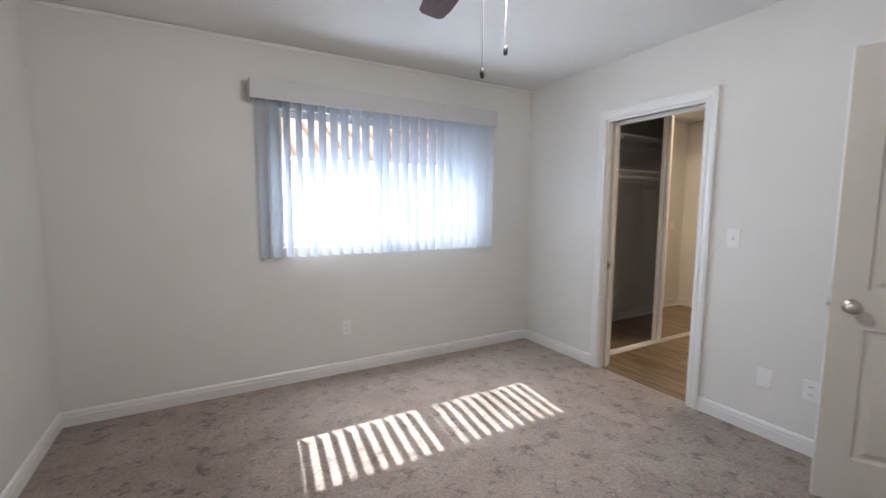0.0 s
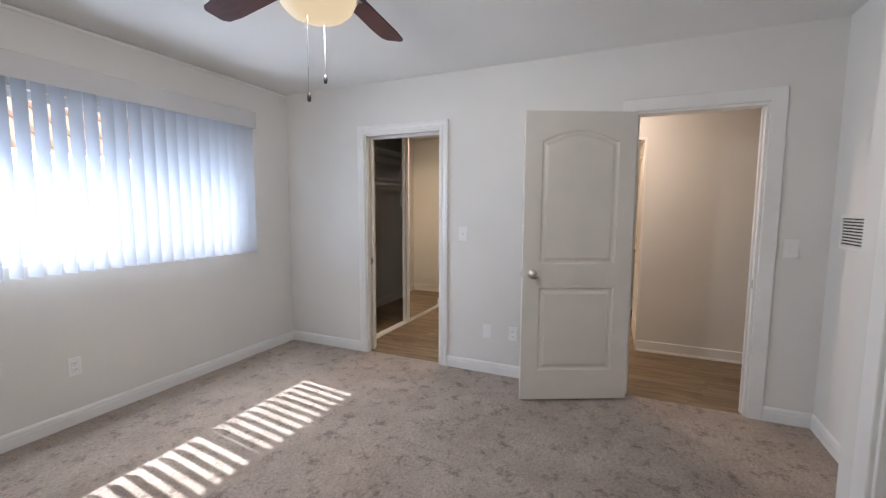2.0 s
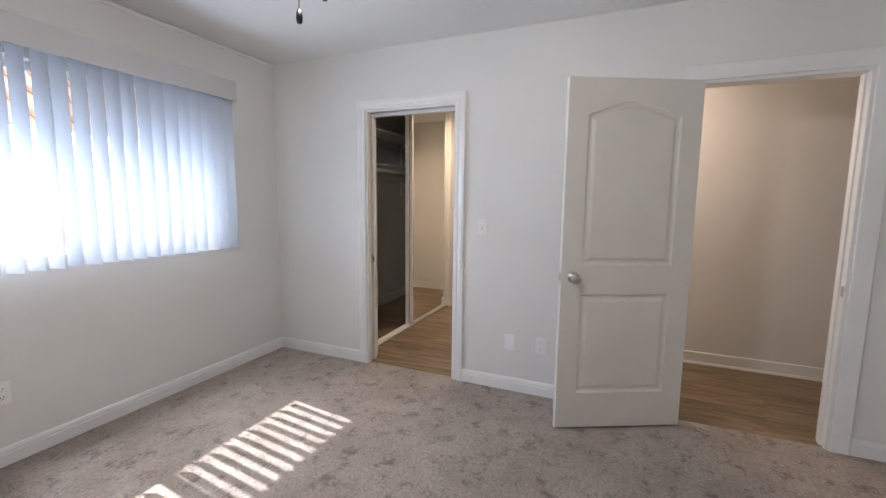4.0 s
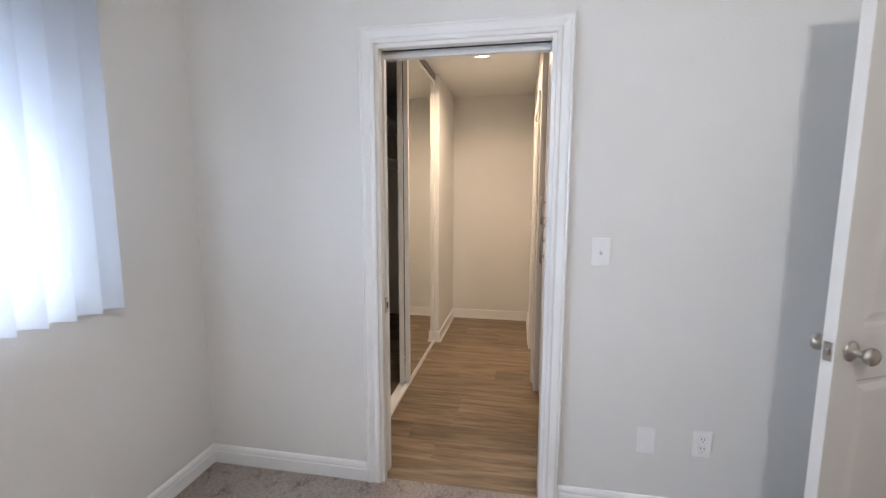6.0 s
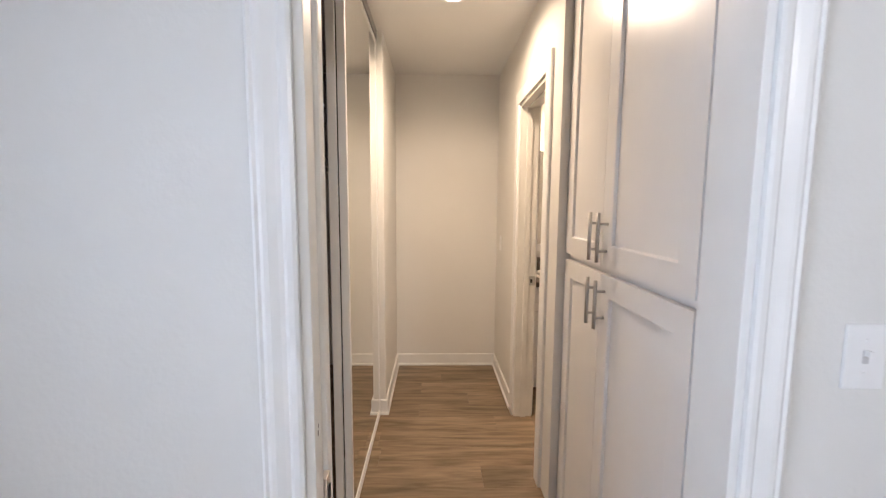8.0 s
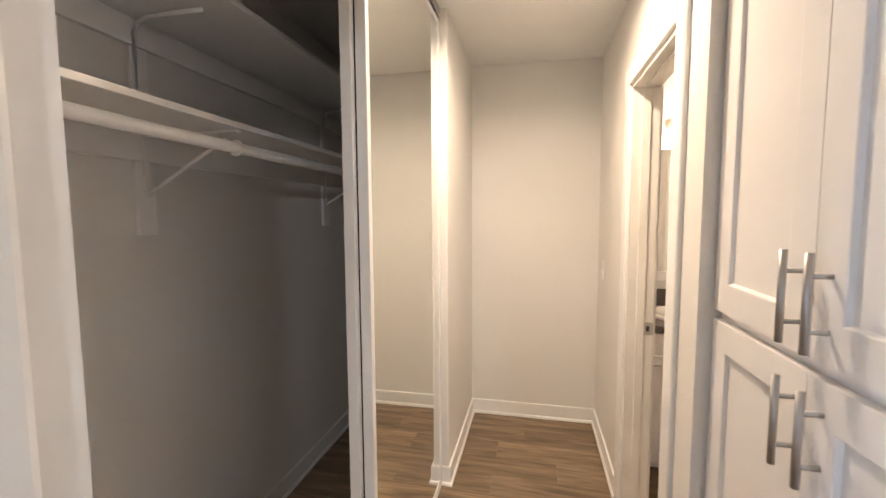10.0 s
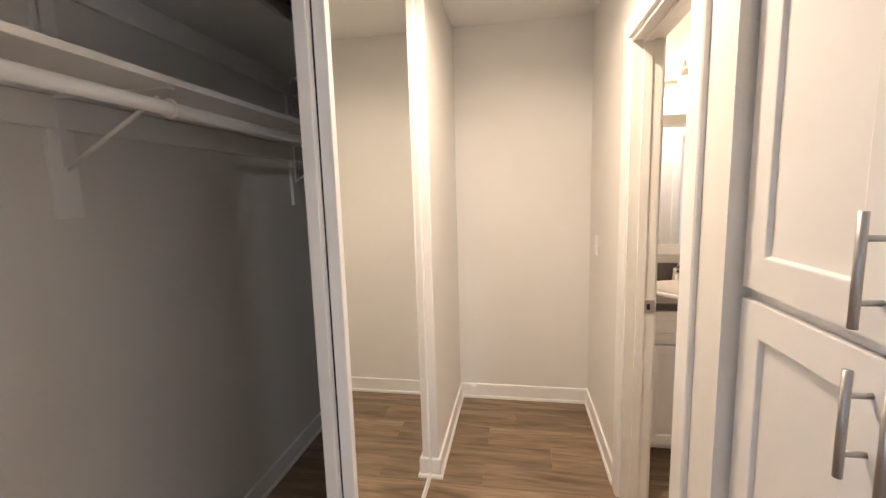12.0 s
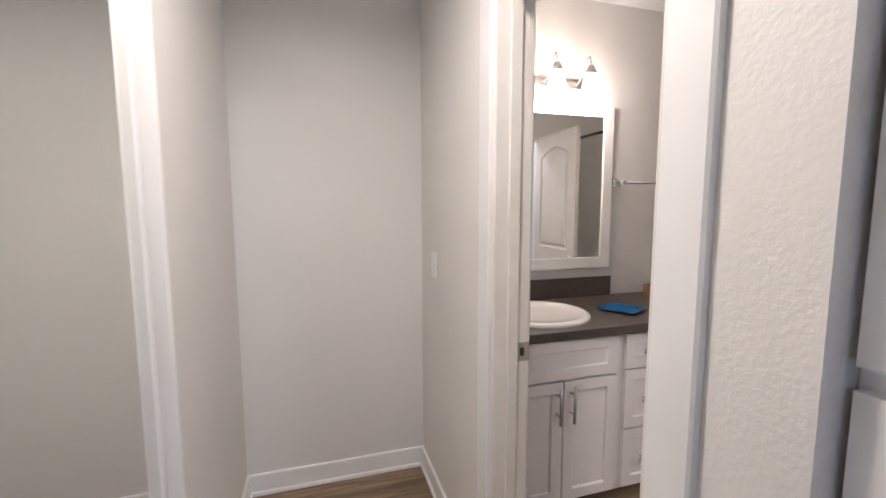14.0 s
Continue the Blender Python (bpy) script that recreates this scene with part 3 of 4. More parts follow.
bl = empty("vertical_blinds", label="pale vinyl vertical blinds, half turned, under a valance", category="blinds")
vy = W - 0.155
part("valance", boxes([((0.175, vy, 2.075), (2.21, vy + 0.010, 2.215)), ((0.175, vy + 0.010, 2.075), (0.187, W, 2.215)), ((2.198, vy + 0.010, 2.075), (2.21, W, 2.215)), ((0.187, vy + 0.010, 2.203), (2.198, W, 2.215))], 0.002), VALANCE, bl, "grey-white valance board")
part("head_rail", box((0.20, W - 0.115, 2.12), (2.185, W - 0.065, 2.155), 0.003), ALU, bl)


def slat_mesh():
    bm = bmesh.new()
    n = 8
    cols = []
    for k in range(n + 1):
        u = (k / n - 0.5) * 0.089
        v = 0.006 * math.cos(math.pi * (k / n - 0.5))
        cols.append([bm.verts.new((u, v, z)) for z in (0.0, 1.13)])
    for a, b in zip(cols, cols[1:]):
        bm.faces.new((a[0], b[0], b[1], a[1]))
    return mesh_of("slat", bm, SLAT, True)


SLATM = slat_mesh()
rng = random.Random(4)
nsl = 24
for k in range(nsl):
    sx = 0.245 + (2.165 - 0.245) * k / (nsl - 1)
    o = new("slat", SLATM)
    o.parent = bl
    turn = -68 + rng.uniform(-3, 3) + (14 if k > 21 else 0) + (20 if k < 2 else 0)
    o.matrix_basis = pose(sx, W - 0.09, 0.985, rng.uniform(-0.25, 0.25), rng.uniform(-0.2, 0.2), turn)

structure("ground", box((-60, W + 0.15, -0.25), (60, 80, -0.15)), CONCRETE, "pale concrete ground outside the window", "ground")
eave = structure("roof_eave", box((-4, W + 0.15, 2.60), (8, W + 0.75, 2.74), 0.01), WHITEST, "white roof eave above the window", "eave")
nb = empty("neighbour_house", label="neighbouring white house with an orange clay tile roof", category="house")
part("wall", box((-8, 8.2, -0.15), (12, 8.5, 2.02)), WHITEST, nb, "white stucco wall")
part("roof", box((-8.5, 0, 0), (12.5, 3.45, 0.05), 0.01), STUCCO, nb, "orange clay roof", at=pose(0, 7.95, 1.95, 25.6, 0, 0))
for k in range(44):
    part("tile_roll", rod((-7.9 + k * 0.46, 0.02, 0.05), (-7.9 + k * 0.46, 3.43, 0.05), 0.085, 10), STUCCO, nb, at=pose(0, 7.95, 1.95, 25.6, 0, 0))

# ---- switches, outlets, grille ----


def plate(name, m, w, h, label, category):
    """Wall plate in x and z, facing -y."""
    d = empty(name, m, label=label, category=category)
    part("cover_plate", box((-w / 2, -0.006, -h / 2), (w / 2, 0, h / 2), 0.0025), PLASTIC, d)
    return d


def screws(d, *zs):
    for z in zs:
        part("screw", rod((0, -0.0075, z), (0, -0.005, z), 0.003, 10), PLASTIC, d)


def outlet(m):
    d = plate("wall_outlet", m, 0.072, 0.116, "white double wall outlet", "outlet")
    for z in (-0.021, 0.021):
        r = part("receptacle", box((-0.017, -0.0085, z - 0.015), (0.017, -0.005, z + 0.015), 0.004), PLASTIC, d)
        part("socket_slot", box((-0.0075, -0.0092, z - 0.001), (-0.0052, -0.008, z + 0.008)), DARK, r)
        part("socket_slot", box((0.0052, -0.0092, z - 0.001), (0.0075, -0.008, z + 0.008)), DARK, r)
        part("ground_hole", rod((0, -0.0092, z - 0.008), (0, -0.008, z - 0.008), 0.0024, 10), DARK, r)
    screws(d, 0)
    return d


def toggle(m):
    d = plate("light_switch", m, 0.074, 0.118, "white single toggle light switch", "switch")
    part("toggle_lever", box((-0.004, -0.017, 0.002), (0.004, -0.005, 0.013), 0.002), PLASTIC, d)
    part("toggle_slot", box((-0.0055, -0.0068, -0.012), (0.0055, -0.0055, 0.012)), VALANCE, d)
    screws(d, -0.030, 0.030)
    return d


outlet(pose(0.84, W, 0.375, 0, 0, 0))
outlet(pose(C, 1.806, 0.362, 0, 0, -90))
toggle(pose(C, 2.252, 1.172, 0, 0, -90))
bp = plate("blank_plate", pose(C, 2.028, 0.355, 0, 0, -90), 0.072, 0.116, "blank white wall plate", "wall plate")
screws(bp, -0.04, 0.04)
rk = plate("rocker_switch", pose(C, 0.040, 1.140, 0, 0, -90), 0.076, 0.120, "white wall switch with two small rockers", "switch")
for z in (-0.017, 0.017):
    part("rocker", box((-0.014, -0.011, z - 0.012), (0.014, -0.005, z + 0.012), 0.002), PLASTIC, rk)
sw = plate("corridor_switch", pose(5.40, RW, 1.12, 0, 0, 180), 0.072, 0.116, "white wall switch on the corridor wall", "switch")
part("toggle_lever", box((-0.004, -0.017, -0.013), (0.004, -0.005, -0.002), 0.002), PLASTIC, sw)

gr = empty("air_grille", pose(2.415, -0.145, 1.262, 0, 0, 180) @ Matrix.Diagonal((1.22, 1, 1.08, 1)), label="white louvred wall air grille", category="vent")
part("backing", box((-0.125, -0.003, -0.078), (0.125, 0, 0.078)), DARK, gr)
part("frame", boxes([((-0.14, -0.010, 0.072), (0.14, -0.003, 0.088)), ((-0.14, -0.010, -0.088), (0.14, -0.003, -0.072)), ((-0.14, -0.010, -0.072), (-0.124, -0.003, 0.072)), ((0.124, -0.010, -0.072), (0.14, -0.003, 0.072))], 0.002), PLASTIC, gr)
for k in range(9):
    z = -0.064 + k * 0.016
    part("louvre", box((-0.123, -0.010, -0.0015), (0.123, 0.000, 0.0015)), PLASTIC, gr, at=pose(0, -0.004, z, 35, 0, 0))

# ---- ceiling fan ----
fan = empty("ceiling_fan", pose(0.735, 2.045, 0), label="ceiling fan with dark red-brown blades and a lit glass bowl", category="ceiling fan")
part("canopy", lathe([(0, CEILZ), (0.075, CEILZ), (0.072, CEILZ - 0.02), (0.05, CEILZ - 0.05), (0.02, CEILZ - 0.06), (0, CEILZ - 0.06)]), NICKEL, fan, "", True)
part("down_rod", rod((0, 0, 2.36), (0, 0, 2.46), 0.013), NICKEL, fan, "", True)
part("motor_housing", lathe([(0, 2.37), (0.06, 2.37), (0.105, 2.345), (0.125, 2.30), (0.120, 2.255), (0.09, 2.225), (0.085, 2.20), (0.12, 2.190), (0.146, 2.174), (0.149, 2.160), (0.140, 2.156), (0, 2.156)], 40), NICKEL, fan, "brushed nickel motor housing", True)
bowl = part("light_bowl", lathe([(0.140, 2.160), (0.138, 2.142), (0.126, 2.116), (0.103, 2.094), (0.070, 2.079), (0.033, 2.072), (0, 2.070)], 40), BOWLG, fan, "lit frosted glass bowl", True)
bowl.visible_shadow = False


def blade_mesh():
    bm = bmesh.new()
    out = [(0.20, -0.050), (0.24, -0.058), (0.60, -0.068), (0.690, -0.060), (0.715, -0.040), (0.715, 0.040), (0.690, 0.060), (0.60, 0.068), (0.24, 0.058), (0.20, 0.050)]
    lo = [bm.verts.new((x, y, 0)) for x, y in out]
    hi = [bm.verts.new((x, y, 0.007)) for x, y in out]
    bm.faces.new(lo)
    bm.faces.new(hi)
    for i in range(len(out)):
        j = (i + 1) % len(out)
        bm.faces.new((lo[i], lo[j], hi[j], hi[i]))
    return mesh_of("blade", bm, BLADE)


def iron_mesh():
    bm = boxes([((0.10, -0.016, -0.004), (0.235, 0.016, 0.001)), ((0.215, -0.042, -0.004), (0.275, 0.042, -0.0005))], 0.002)
    return mesh_of("blade_iron", bm, NICKEL)


BLM, IRM = blade_mesh(), iron_mesh()
for k in range(5):
    b = new("blade", BLM)
    b.parent = fan
    b.matrix_basis = pose(0, 0, 2.262, 0, 0, 8 + 72 * k) @ pose(0, 0, 0, 11, 0, 0)
    i = new("blade_iron", IRM)
    i.parent = b
for cx, cy, z0, z1 in ((0.045, 0.010, 1.893, 2.17), (-0.048, 0.010, 1.805, 2.17)):
    ch = part("pull_chain", rod((cx, cy, z0), (cx, cy, z1), 0.0017, 8), STEEL, fan, "thin metal pull chain")
    part("chain_pull", lathe([(0, z0 - 0.032), (0.006, z0 - 0.030), (0.0078, z0 - 0.018), (0.006, z0 - 0.002), (0, z0)], 14), BLACKP, ch, "dark pull knob", True, pose(cx, cy, 0))

# ---- mirrored closet ----
MX0, MX1 = 3.800, 4.762


def mirror_door(x0, x1, y, label):
    d = empty("mirror_door", label=label, category="closet door", group="sliding mirror doors")
    z0, z1, f = 0.018, 2.440, 0.026
    part("frame_stile", box((x0, y - 0.017, z0), (x0 + f, y + 0.017, z1), 0.003), TRIM, d)
    part("frame_stile", box((x1 - f, y - 0.017, z0), (x1, y + 0.017, z1), 0.003), TRIM, d)
    part("frame_rail", box((x0 + f, y - 0.017, z0), (x1 - f, y + 0.017, z0 + 0.022), 0.003), TRIM, d)
    part("frame_rail", box((x0 + f, y - 0.017, z1 - 0.022), (x1 - f, y + 0.017, z1), 0.003), TRIM, d)
    part("mirror", box((x0 + f, y - 0.013, z0 + 0.022), (x1 - f, y + 0.004, z1 - 0.022)), MIRROR, d, "silvered mirror glass")


mirror_door(MX0 + 0.006, MX1, STUB + 0.056, "white-framed sliding mirror door, front leaf")
mirror_door(MX0 - 0.016, MX1 - 0.012, STUB + 0.094, "white-framed sliding mirror door, rear leaf")
tk = empty("floor_track", label="white metal double floor track of the closet", category="door track", kind="structure")
part("track_base", box((2.893, STUB + 0.036, 0.002), (4.765, STUB + 0.116, 0.006)), TRIM, tk)
for y in (0.036, 0.073, 0.110):
    part("track_rib", box((2.893, STUB + y, 0.006), (4.765, STUB + y + 0.004, 0.016), 0.001), TRIM, tk)
tt = empty("head_track", label="grey metal double head track at the ceiling", category="door track", kind="structure")
part("track_channel", boxes([((2.893, STUB + 0.036, CEILZ - 0.012), (4.765, STUB + 0.116, CEILZ)), ((2.893, STUB + 0.036, CEILZ - 0.05), (4.765, STUB + 0.040, CEILZ - 0.012)), ((2.893, STUB + 0.073, CEILZ - 0.05), (4.765, STUB + 0.077, CEILZ - 0.012)), ((2.893, STUB + 0.112, CEILZ - 0.05), (4.765, STUB + 0.116, CEILZ - 0.012))]), GREYM, tt)

lower = empty("closet_shelf", label="white painted lower closet shelf on wall brackets", category="shelf", group="closet shelves")
part("board", box((CB, 3.775, 1.739), (BACK, W, 1.758), 0.003), TRIM, lower)
part("cleat", box((CB, W - 0.019, 1.652), (BACK, W, 1.737), 0.002), TRIM, lower)
upper = empty("closet_shelf", label="white painted upper closet shelf", category="shelf", group="closet shelves")
part("board", box((CB, 3.775, 2.103), (BACK, W, 2.122), 0.003), TRIM, upper)
part("cleat", box((CB, W - 0.019, 2.016), (BACK, W, 2.101), 0.002), TRIM, upper)
hr = empty("closet_rod", label="white painted clothes rod under the shelf", category="closet rod")
part("pole", rod((CB, 3.80, 1.683), (BACK, 3.80, 1.683), 0.0175, 20), TRIM, hr, "", True)
for bx in (3.79, 5.01):
    br = empty("shelf_bracket", label="white shelf and rod bracket with a diagonal brace", category="bracket", group="shelf brackets")
    part("back_plate", box((bx - 0.035, W - 0.017, 1.410), (bx + 0.035, W, 1.650), 0.003), TRIM, br)
    part("upright", box((bx - 0.011, W - 0.024, 1.535), (bx + 0.011, W - 0.018, 1.737), 0.001), TRIM, br)
    part("brace", tube([(bx, W - 0.024, 1.545), (bx, W - 0.15, 1.616), (bx, 3.83, 1.715)], 0.006), TRIM, br, "", True)
    part("arm", box((bx - 0.010, 3.79, 1.731), (bx + 0.010, W - 0.024, 1.7375)), TRIM, br)
    part("rod_hook", tube([(bx, 3.80 + 0.022 * math.cos(a), 1.683 + 0.022 * math.sin(a)) for a in [radians(d) for d in range(60, 331, 30)]], 0.005), TRIM, br, "", True)
    ub = empty("shelf_bracket", label="white curved upper shelf bracket", category="bracket", group="shelf brackets")
    part("back_plate", box((bx - 0.030, W - 0.016, 1.760), (bx + 0.030, W, 2.014), 0.003), TRIM, ub)
    part("arm", tube([(bx - 0.02, W - 0.026, 1.762), (bx - 0.02, W - 0.026, 2.05), (bx - 0.02, W - 0.045, 2.083), (bx - 0.02, W - 0.08, 2.095), (bx - 0.02, W - 0.28, 2.096)], 0.007), TRIM, ub, "", True)

# ---- tall linen cabinet ----


def bar_handle(parent, x, y, z0, z1, r=0.0065, name="handle"):
    h = part(name, rod((x, y - 0.034, z0), (x, y - 0.034, z1), r, 18), STEEL, parent, "brushed steel bar handle", True)
    for z in (z0 + 0.038, z1 - 0.038):
        part("post", rod((x, y - 0.030, z), (x, y, z), 0.0048, 12), STEEL, h, "", True)
    return h


lc = empty("linen_cabinet", label="tall white shaker linen cabinet built into the corridor", category="cabinet")
part("body", boxes([((CB + 0.004, 1.885, 0.0), (3.8635, CABF - 0.023, CEILZ - 0.002))]), CABP, lc)
part("filler_strip", box((CB + 0.004, CABF - 0.022, 0.0), (2.934, CABF - 0.002, 2.47), 0.002), CABP, lc)
for x0, x1, hx in ((3.4665, 3.856, 3.492), (2.938, 3.4635, 3.420)):
    for z0, z1, hz0, hz1 in ((1.222, 2.470, 1.240, 1.408), (0.035, 1.196, 1.010, 1.178)):
        w, h = x1 - x0, z1 - z0
        # the leaf faces +y
        o = part("cabinet_door", panelled(w, h, 0.020, [rect_outline(0.072, w - 0.072, 0.072, h - 0.072)], SHAKER, False), CABP, lc, at=pose(x1, CABF, z0, 0, 0, 180))
        bar_handle(o, x1 - hx, 0.0, hz0 - z0, hz1 - z0)

# ---- corridor and hall downlights ----
for dx, dy in ((4.29, 2.91), (3.36, 1.30)):
    dl = empty("downlight", pose(dx, dy, CEILZ), label="round recessed warm ceiling downlight, lit", category="ceiling light", group="downlights")
    part("trim_ring", lathe([(0.065, -0.001), (0.092, -0.001), (0.092, -0.005), (0.085, -0.009), (0.068, -0.009), (0.065, -0.006)], 36), PLASTIC, dl, "", True)
    ln = part("lens", lathe([(0, -0.0045), (0.066, -0.0045), (0.066, -0.002), (0, -0.002)], 36), LENSG, dl, "glowing lens")
    ln.visible_shadow = False

# ---- bathroom ----
VF, VY0, VY1 = 5.082, 0.92, 2.335
van = empty("vanity_cabinet", label="white shaker vanity with doors and drawers", category="vanity")
part("body", box((VF + 0.022, VY0 + 0.01, 0.06), (BACK - 0.002, VY1, 0.822)), CABP, van)
part("toe_kick", box((VF + 0.085, VY0 + 0.01, 0.0), (BACK - 0.002, VY1, 0.06)), CABP, van)


def van_front(name, y0, y1, z0, z1, handle):
    w, h = y1 - y0, z1 - z0
    # faces -x: local x runs along -y
    o = part(name, panelled(w, h, 0.020, [rect_outline(0.05, w - 0.05, 0.045, h - 0.045)], SHAKER, False), CABP, van, at=pose(VF, y1, z0, 0, 0, -90))
    if handle == "bar":
        k = part("handle", rod((w / 2 - 0.085, -0.030, h / 2), (w / 2 + 0.085, -0.030, h / 2), 0.006, 14), STEEL, o, "brushed steel bar handle", True)
        for u in (-0.055, 0.055):
            part("post", rod((w / 2 + u, -0.028, h / 2), (w / 2 + u, 0, h / 2), 0.0045, 10), STEEL, k, "", True)
    elif handle is not None:
        bar_handle(o, handle, 0.0, h - 0.176, h - 0.012)
    return o


van_front("false_front", 1.690, 2.315, 0.640, 0.812, None)
van_front("cabinet_door", 1.970, 2.250, 0.075, 0.628, 0.250)
van_front("cabinet_door", 1.690, 1.964, 0.075, 0.628, 0.032)
for z0, z1 in ((0.650, 0.812), (0.364, 0.640), (0.075, 0.354)):
    van_front("drawer", 1.330, 1.646, z0, z1, "bar")
ct = empty("countertop", label="dark brown laminate countertop with a backsplash", category="countertop")
part("slab", box((VF - 0.022, VY0, 0.822), (BACK - 0.002, VY1 + 0.008, 0.862), 0.005), COUNTER, ct)
part("backsplash", box((BACK - 0.022, VY0 + 0.396, 0.862), (BACK - 0.002, VY1 + 0.008, 0.975), 0.003), COUNTER, ct)
sk = empty("sink", pose(5.345, 1.955, 0.862) @ Matrix.Diagonal((1.13, 1.22, 1, 1)), label="oval white drop-in porcelain sink", category="sink")
part("basin", lathe([(0.0, 0.002), (0.03, 0.002), (0.10, 0.004), (0.150, 0.008), (0.172, 0.014), (0.188, 0.018), (0.202, 0.015), (0.208, 0.006), (0.208, 0.0)], 40), PORCELAIN, sk, "", True)
fc = empty("faucet", pose(5.590, 1.955, 0.862), label="chrome single-lever bathroom faucet", category="faucet")
part("base", box((-0.028, -0.075, 0.0), (0.028, 0.075, 0.014), 0.006), CHROME, fc)
part("body", lathe([(0.030, 0.012), (0.026, 0.04), (0.024, 0.075), (0.018, 0.090), (0, 0.092)], 22), CHROME, fc, "", True)
part("spout", tube([(0, 0, 0.055), (-0.05, 0, 0.075), (-0.10, 0, 0.075), (-0.125, 0, 0.058)], 0.012), CHROME, fc, "", True)
part("lever", tube([(0, 0, 0.088), (-0.015, 0, 0.105), (-0.07, 0.0, 0.130)], 0.008), CHROME, fc, "", True)
bmc = bmesh.new()
N = 12
grid = []
crng = random.Random(9)
for i in range(N + 1):
    grid.append([])
    for j in range(N + 1):
        u, v = i / N - 0.5, j / N - 0.5
        hz = 0.006 + 0.018 * abs(noise.noise(Vector((u * 4.0, v * 4.0, 1.7)))) * (1.2 - abs(u) - abs(v))
        grid[i].append(bmc.verts.new((u * 0.13 + 0.010 * noise.noise(Vector((v * 5, 3, 0))), v * 0.17 + 0.012 * noise.noise(Vector((u * 5, 9, 0))), hz)))
for i in range(N):
    for j in range(N):
        bmc.faces.new((grid[i][j], grid[i + 1][j], grid[i + 1][j + 1], grid[i][j + 1]))
bmesh.ops.solidify(bmc, geom=bmc.faces[:], thickness=0.005)
cl = part("cleaning_cloth", bmc, CLOTH, None, "", True, pose(5.29, 1.505, 0.864, 0, 0, 25) @ Matrix.Diagonal((1.45, 1.0, 1.2, 1)))
tagged(cl, "crumpled blue microfibre cloth on the countertop", "cloth")
bk = empty("tray_box", pose(5.46, 1.12, 0.862), label="small light wooden box holding white packets", category="box")
part("tray", boxes([((-0.055, -0.05, 0), (0.055, 0.05, 0.006)), ((-0.055, -0.05, 0.006), (-0.049, 0.05, 0.075)), ((0.049, -0.05, 0.006), (0.055, 0.05, 0.075)), ((-0.049, -0.05, 0.006), (0.049, -0.044, 0.075)), ((-0.049, 0.044, 0.006), (0.049, 0.05, 0.075))], 0.001), WICKER, bk)
part("packet", box((-0.04, -0.035, 0.006), (0.02, 0.03, 0.062), 0.004), PAPER, bk, "white paper packet")
vm = empty("vanity_mirror", label="white-framed rectangular wall mirror over the sink", category="mirror")
MY0, MY1, MZ0, MZ1, MF = 1.335, 2.235, 1.030, 1.945, 0.062
mx = BACK - 0.024
part("mirror_glass", box((mx + 0.008, MY0 + MF, MZ0 + MF), (mx + 0.014, MY1 - MF, MZ1 - MF)), MIRROR, vm, "silvered mirror glass")
for a, b in (((MY0, MZ0), (MY1, MZ0 + MF)), ((MY0, MZ1 - MF), (MY1, MZ1)), ((MY0, MZ0 + MF), (MY0 + MF, MZ1 - MF)), ((MY1 - MF, MZ0 + MF), (MY1, MZ1 - MF))):
    part("frame_board", box((mx, a[0], a[1]), (BACK - 0.002, b[0], b[1]), 0.003), TRIM, vm)
vl = empty("vanity_light", label="three-lamp nickel vanity light with frosted bell shades", category="wall light")
part("back_bar", box((BACK - 0.022, 1.50, 2.020), (BACK - 0.002, 2.065, 2.075), 0.006), NICKEL, vl)
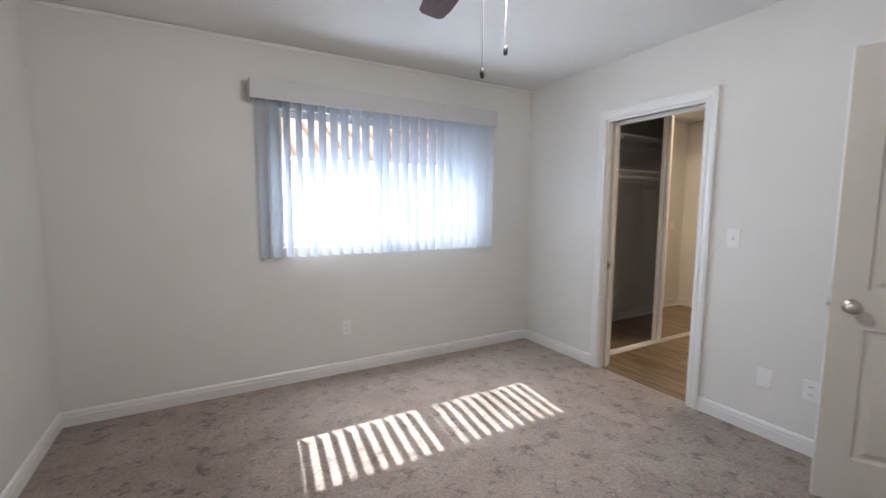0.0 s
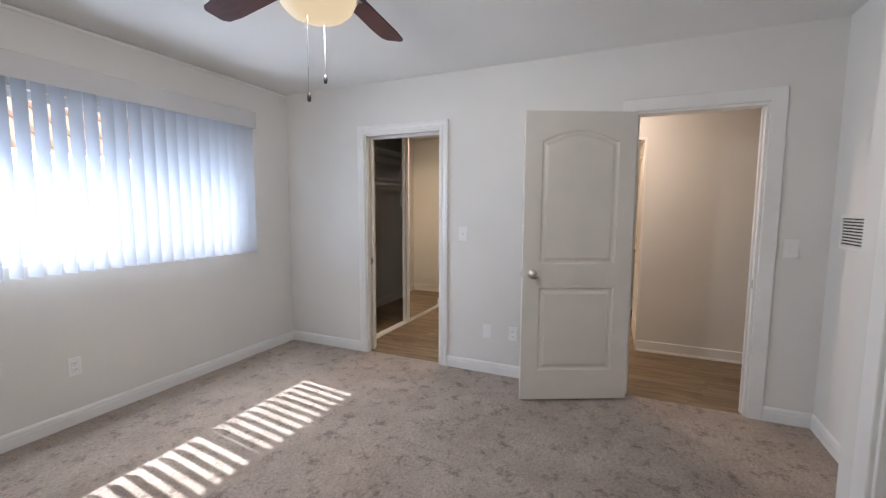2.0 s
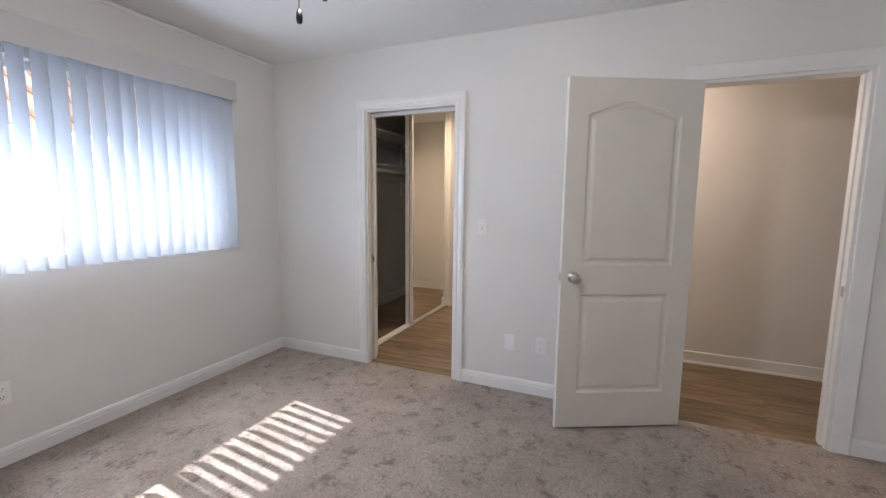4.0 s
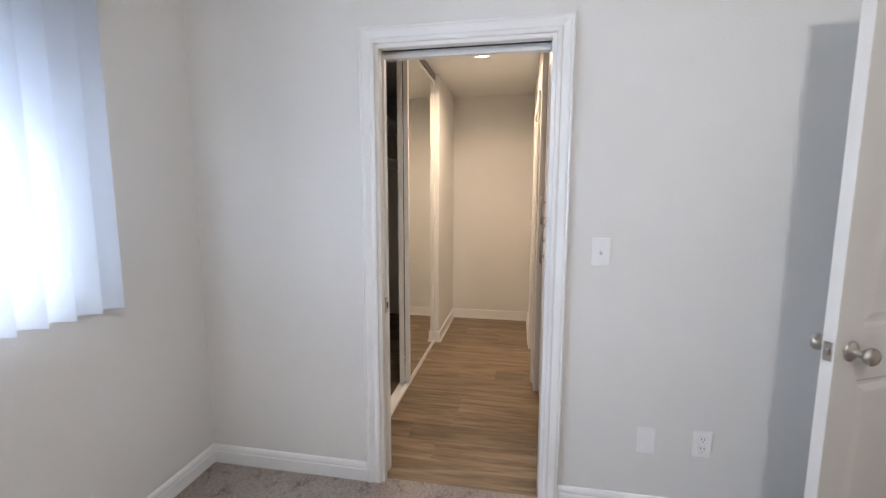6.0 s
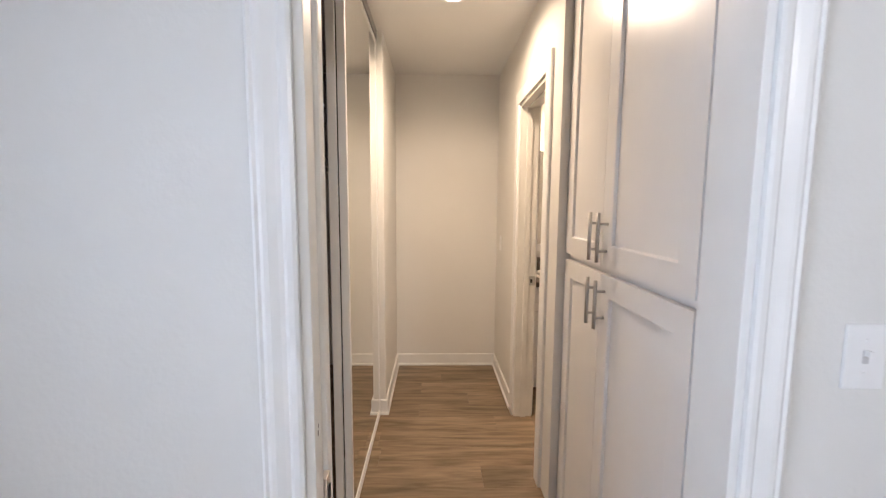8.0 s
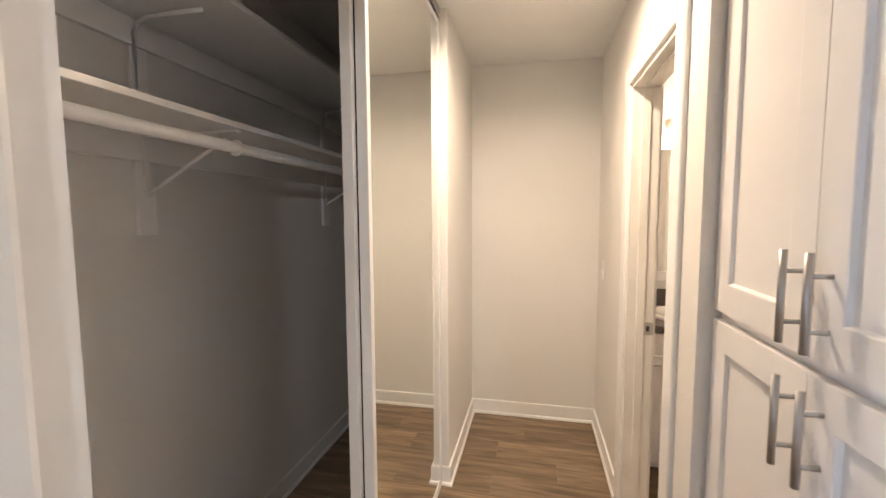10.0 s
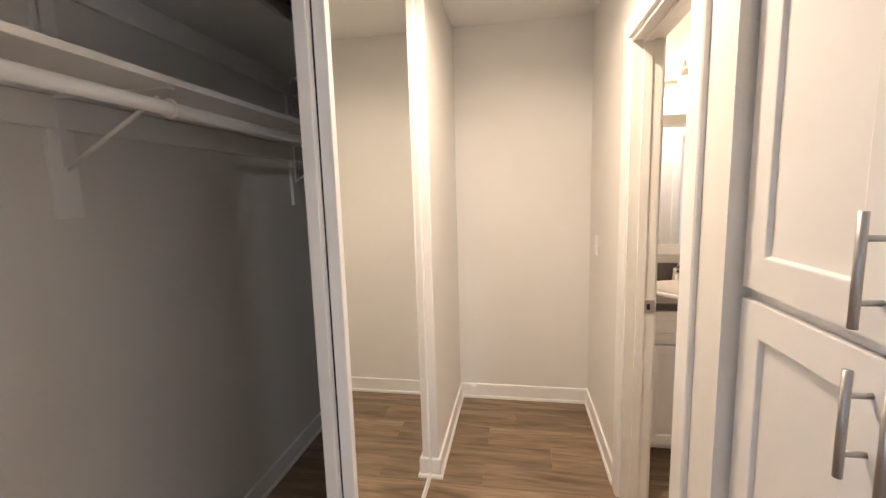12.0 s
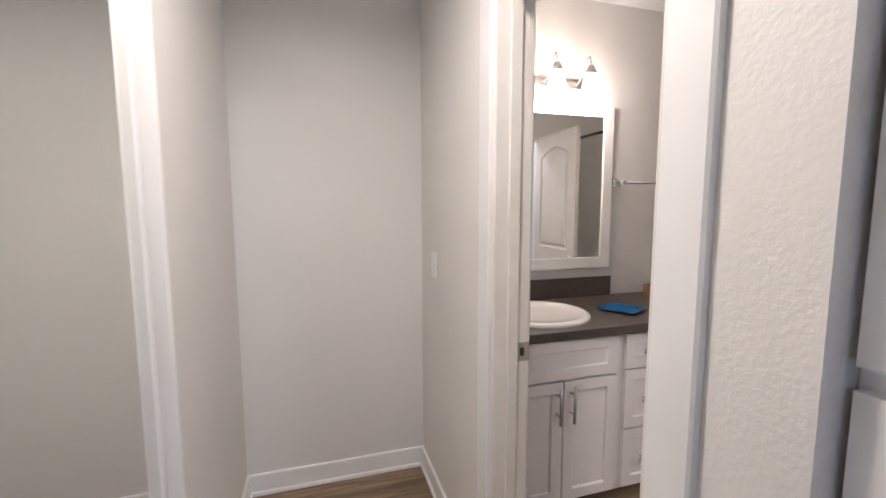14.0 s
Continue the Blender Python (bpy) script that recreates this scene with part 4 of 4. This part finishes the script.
for ly in (1.585, 1.785, 1.980):
    part("arm", tube([(BACK - 0.02, ly, 2.045), (BACK - 0.07, ly, 2.080), (BACK - 0.10, ly, 2.150), (BACK - 0.125, ly, 2.160), (BACK - 0.14, ly, 2.125)], 0.006), NICKEL, vl, "curved nickel arm", True)
    part("socket_cap", lathe([(0, 0.045), (0.012, 0.042), (0.030, 0.010), (0.032, 0), (0, 0)], 20), NICKEL, vl, "", True, pose(BACK - 0.14, ly, 2.070))
    sh = part("shade", lathe([(0.030, 0.0), (0.036, -0.03), (0.048, -0.08), (0.062, -0.13), (0.060, -0.132), (0.045, -0.08), (0.032, -0.03), (0.026, -0.002)], 26), SHADEG, vl, "lit frosted glass shade", True, pose(BACK - 0.14, ly, 2.073))
    sh.visible_shadow = False
tb = empty("towel_bar", label="chrome wall towel bar", category="towel bar")
part("bar", rod((BACK - 0.06, 0.72, 1.520), (BACK - 0.06, 1.310, 1.520), 0.008, 14), CHROME, tb, "", True)
for y in (0.74, 1.292):
    part("mount", boxes([((BACK - 0.012, y - 0.026, 1.495), (BACK - 0.002, y + 0.026, 1.545)), ((BACK - 0.075, y - 0.014, 1.506), (BACK - 0.012, y + 0.014, 1.534))], 0.003), CHROME, tb)
rd = empty("shower_rod", label="dark bronze shower rod across the bathroom", category="shower rod")
part("pole", rod((3.99, 0.72, 1.985), (BACK, 0.72, 1.985), 0.0125, 16), BRONZE, rd, "", True)

# ---- plank floors, last ----


def planks(name, label, x0, x1, y0, y1, seed, width=0.178, length=1.22):
    fl = empty(name, label=label, category="floor", kind="structure")
    part("underlay", box((x0, y0, -0.06), (x1, y1, -0.0075)), DARK, fl)
    r = random.Random(seed)
    cache = {}
    x = x0
    while x < x1 - 1e-4:
        w = min(width, x1 - x)
        y = y0 - r.uniform(0, length * 0.8)
        while y < y1 - 1e-4:
            a, b = max(y, y0), min(y + length, y1)
            y += length
            if b - a < 0.03:
                continue
            key = (round(w, 3), round(b - a, 3))
            if key not in cache:
                cache[key] = mesh_of("plank", box((0.0003, 0.0003, -0.0075), (w - 0.0003, b - a - 0.0003, 0.0), 0.0005), PLANK)
            o = new("plank", cache[key])
            o.parent = fl
            o.matrix_basis = pose(x, a, 0)
        x += w


planks("floor_corridor", "brown wood-look vinyl plank floor in the corridor", C + 0.03, BACK, RW - 0.115, W, 3)
planks("floor_hall", "brown wood-look vinyl plank floor in the hall", C + 0.03, 3.99, -1.3, 1.78, 5)
planks("floor_bath", "brown wood-look vinyl plank floor in the bathroom", 3.99, BACK, -0.2, RW - 0.115, 7)
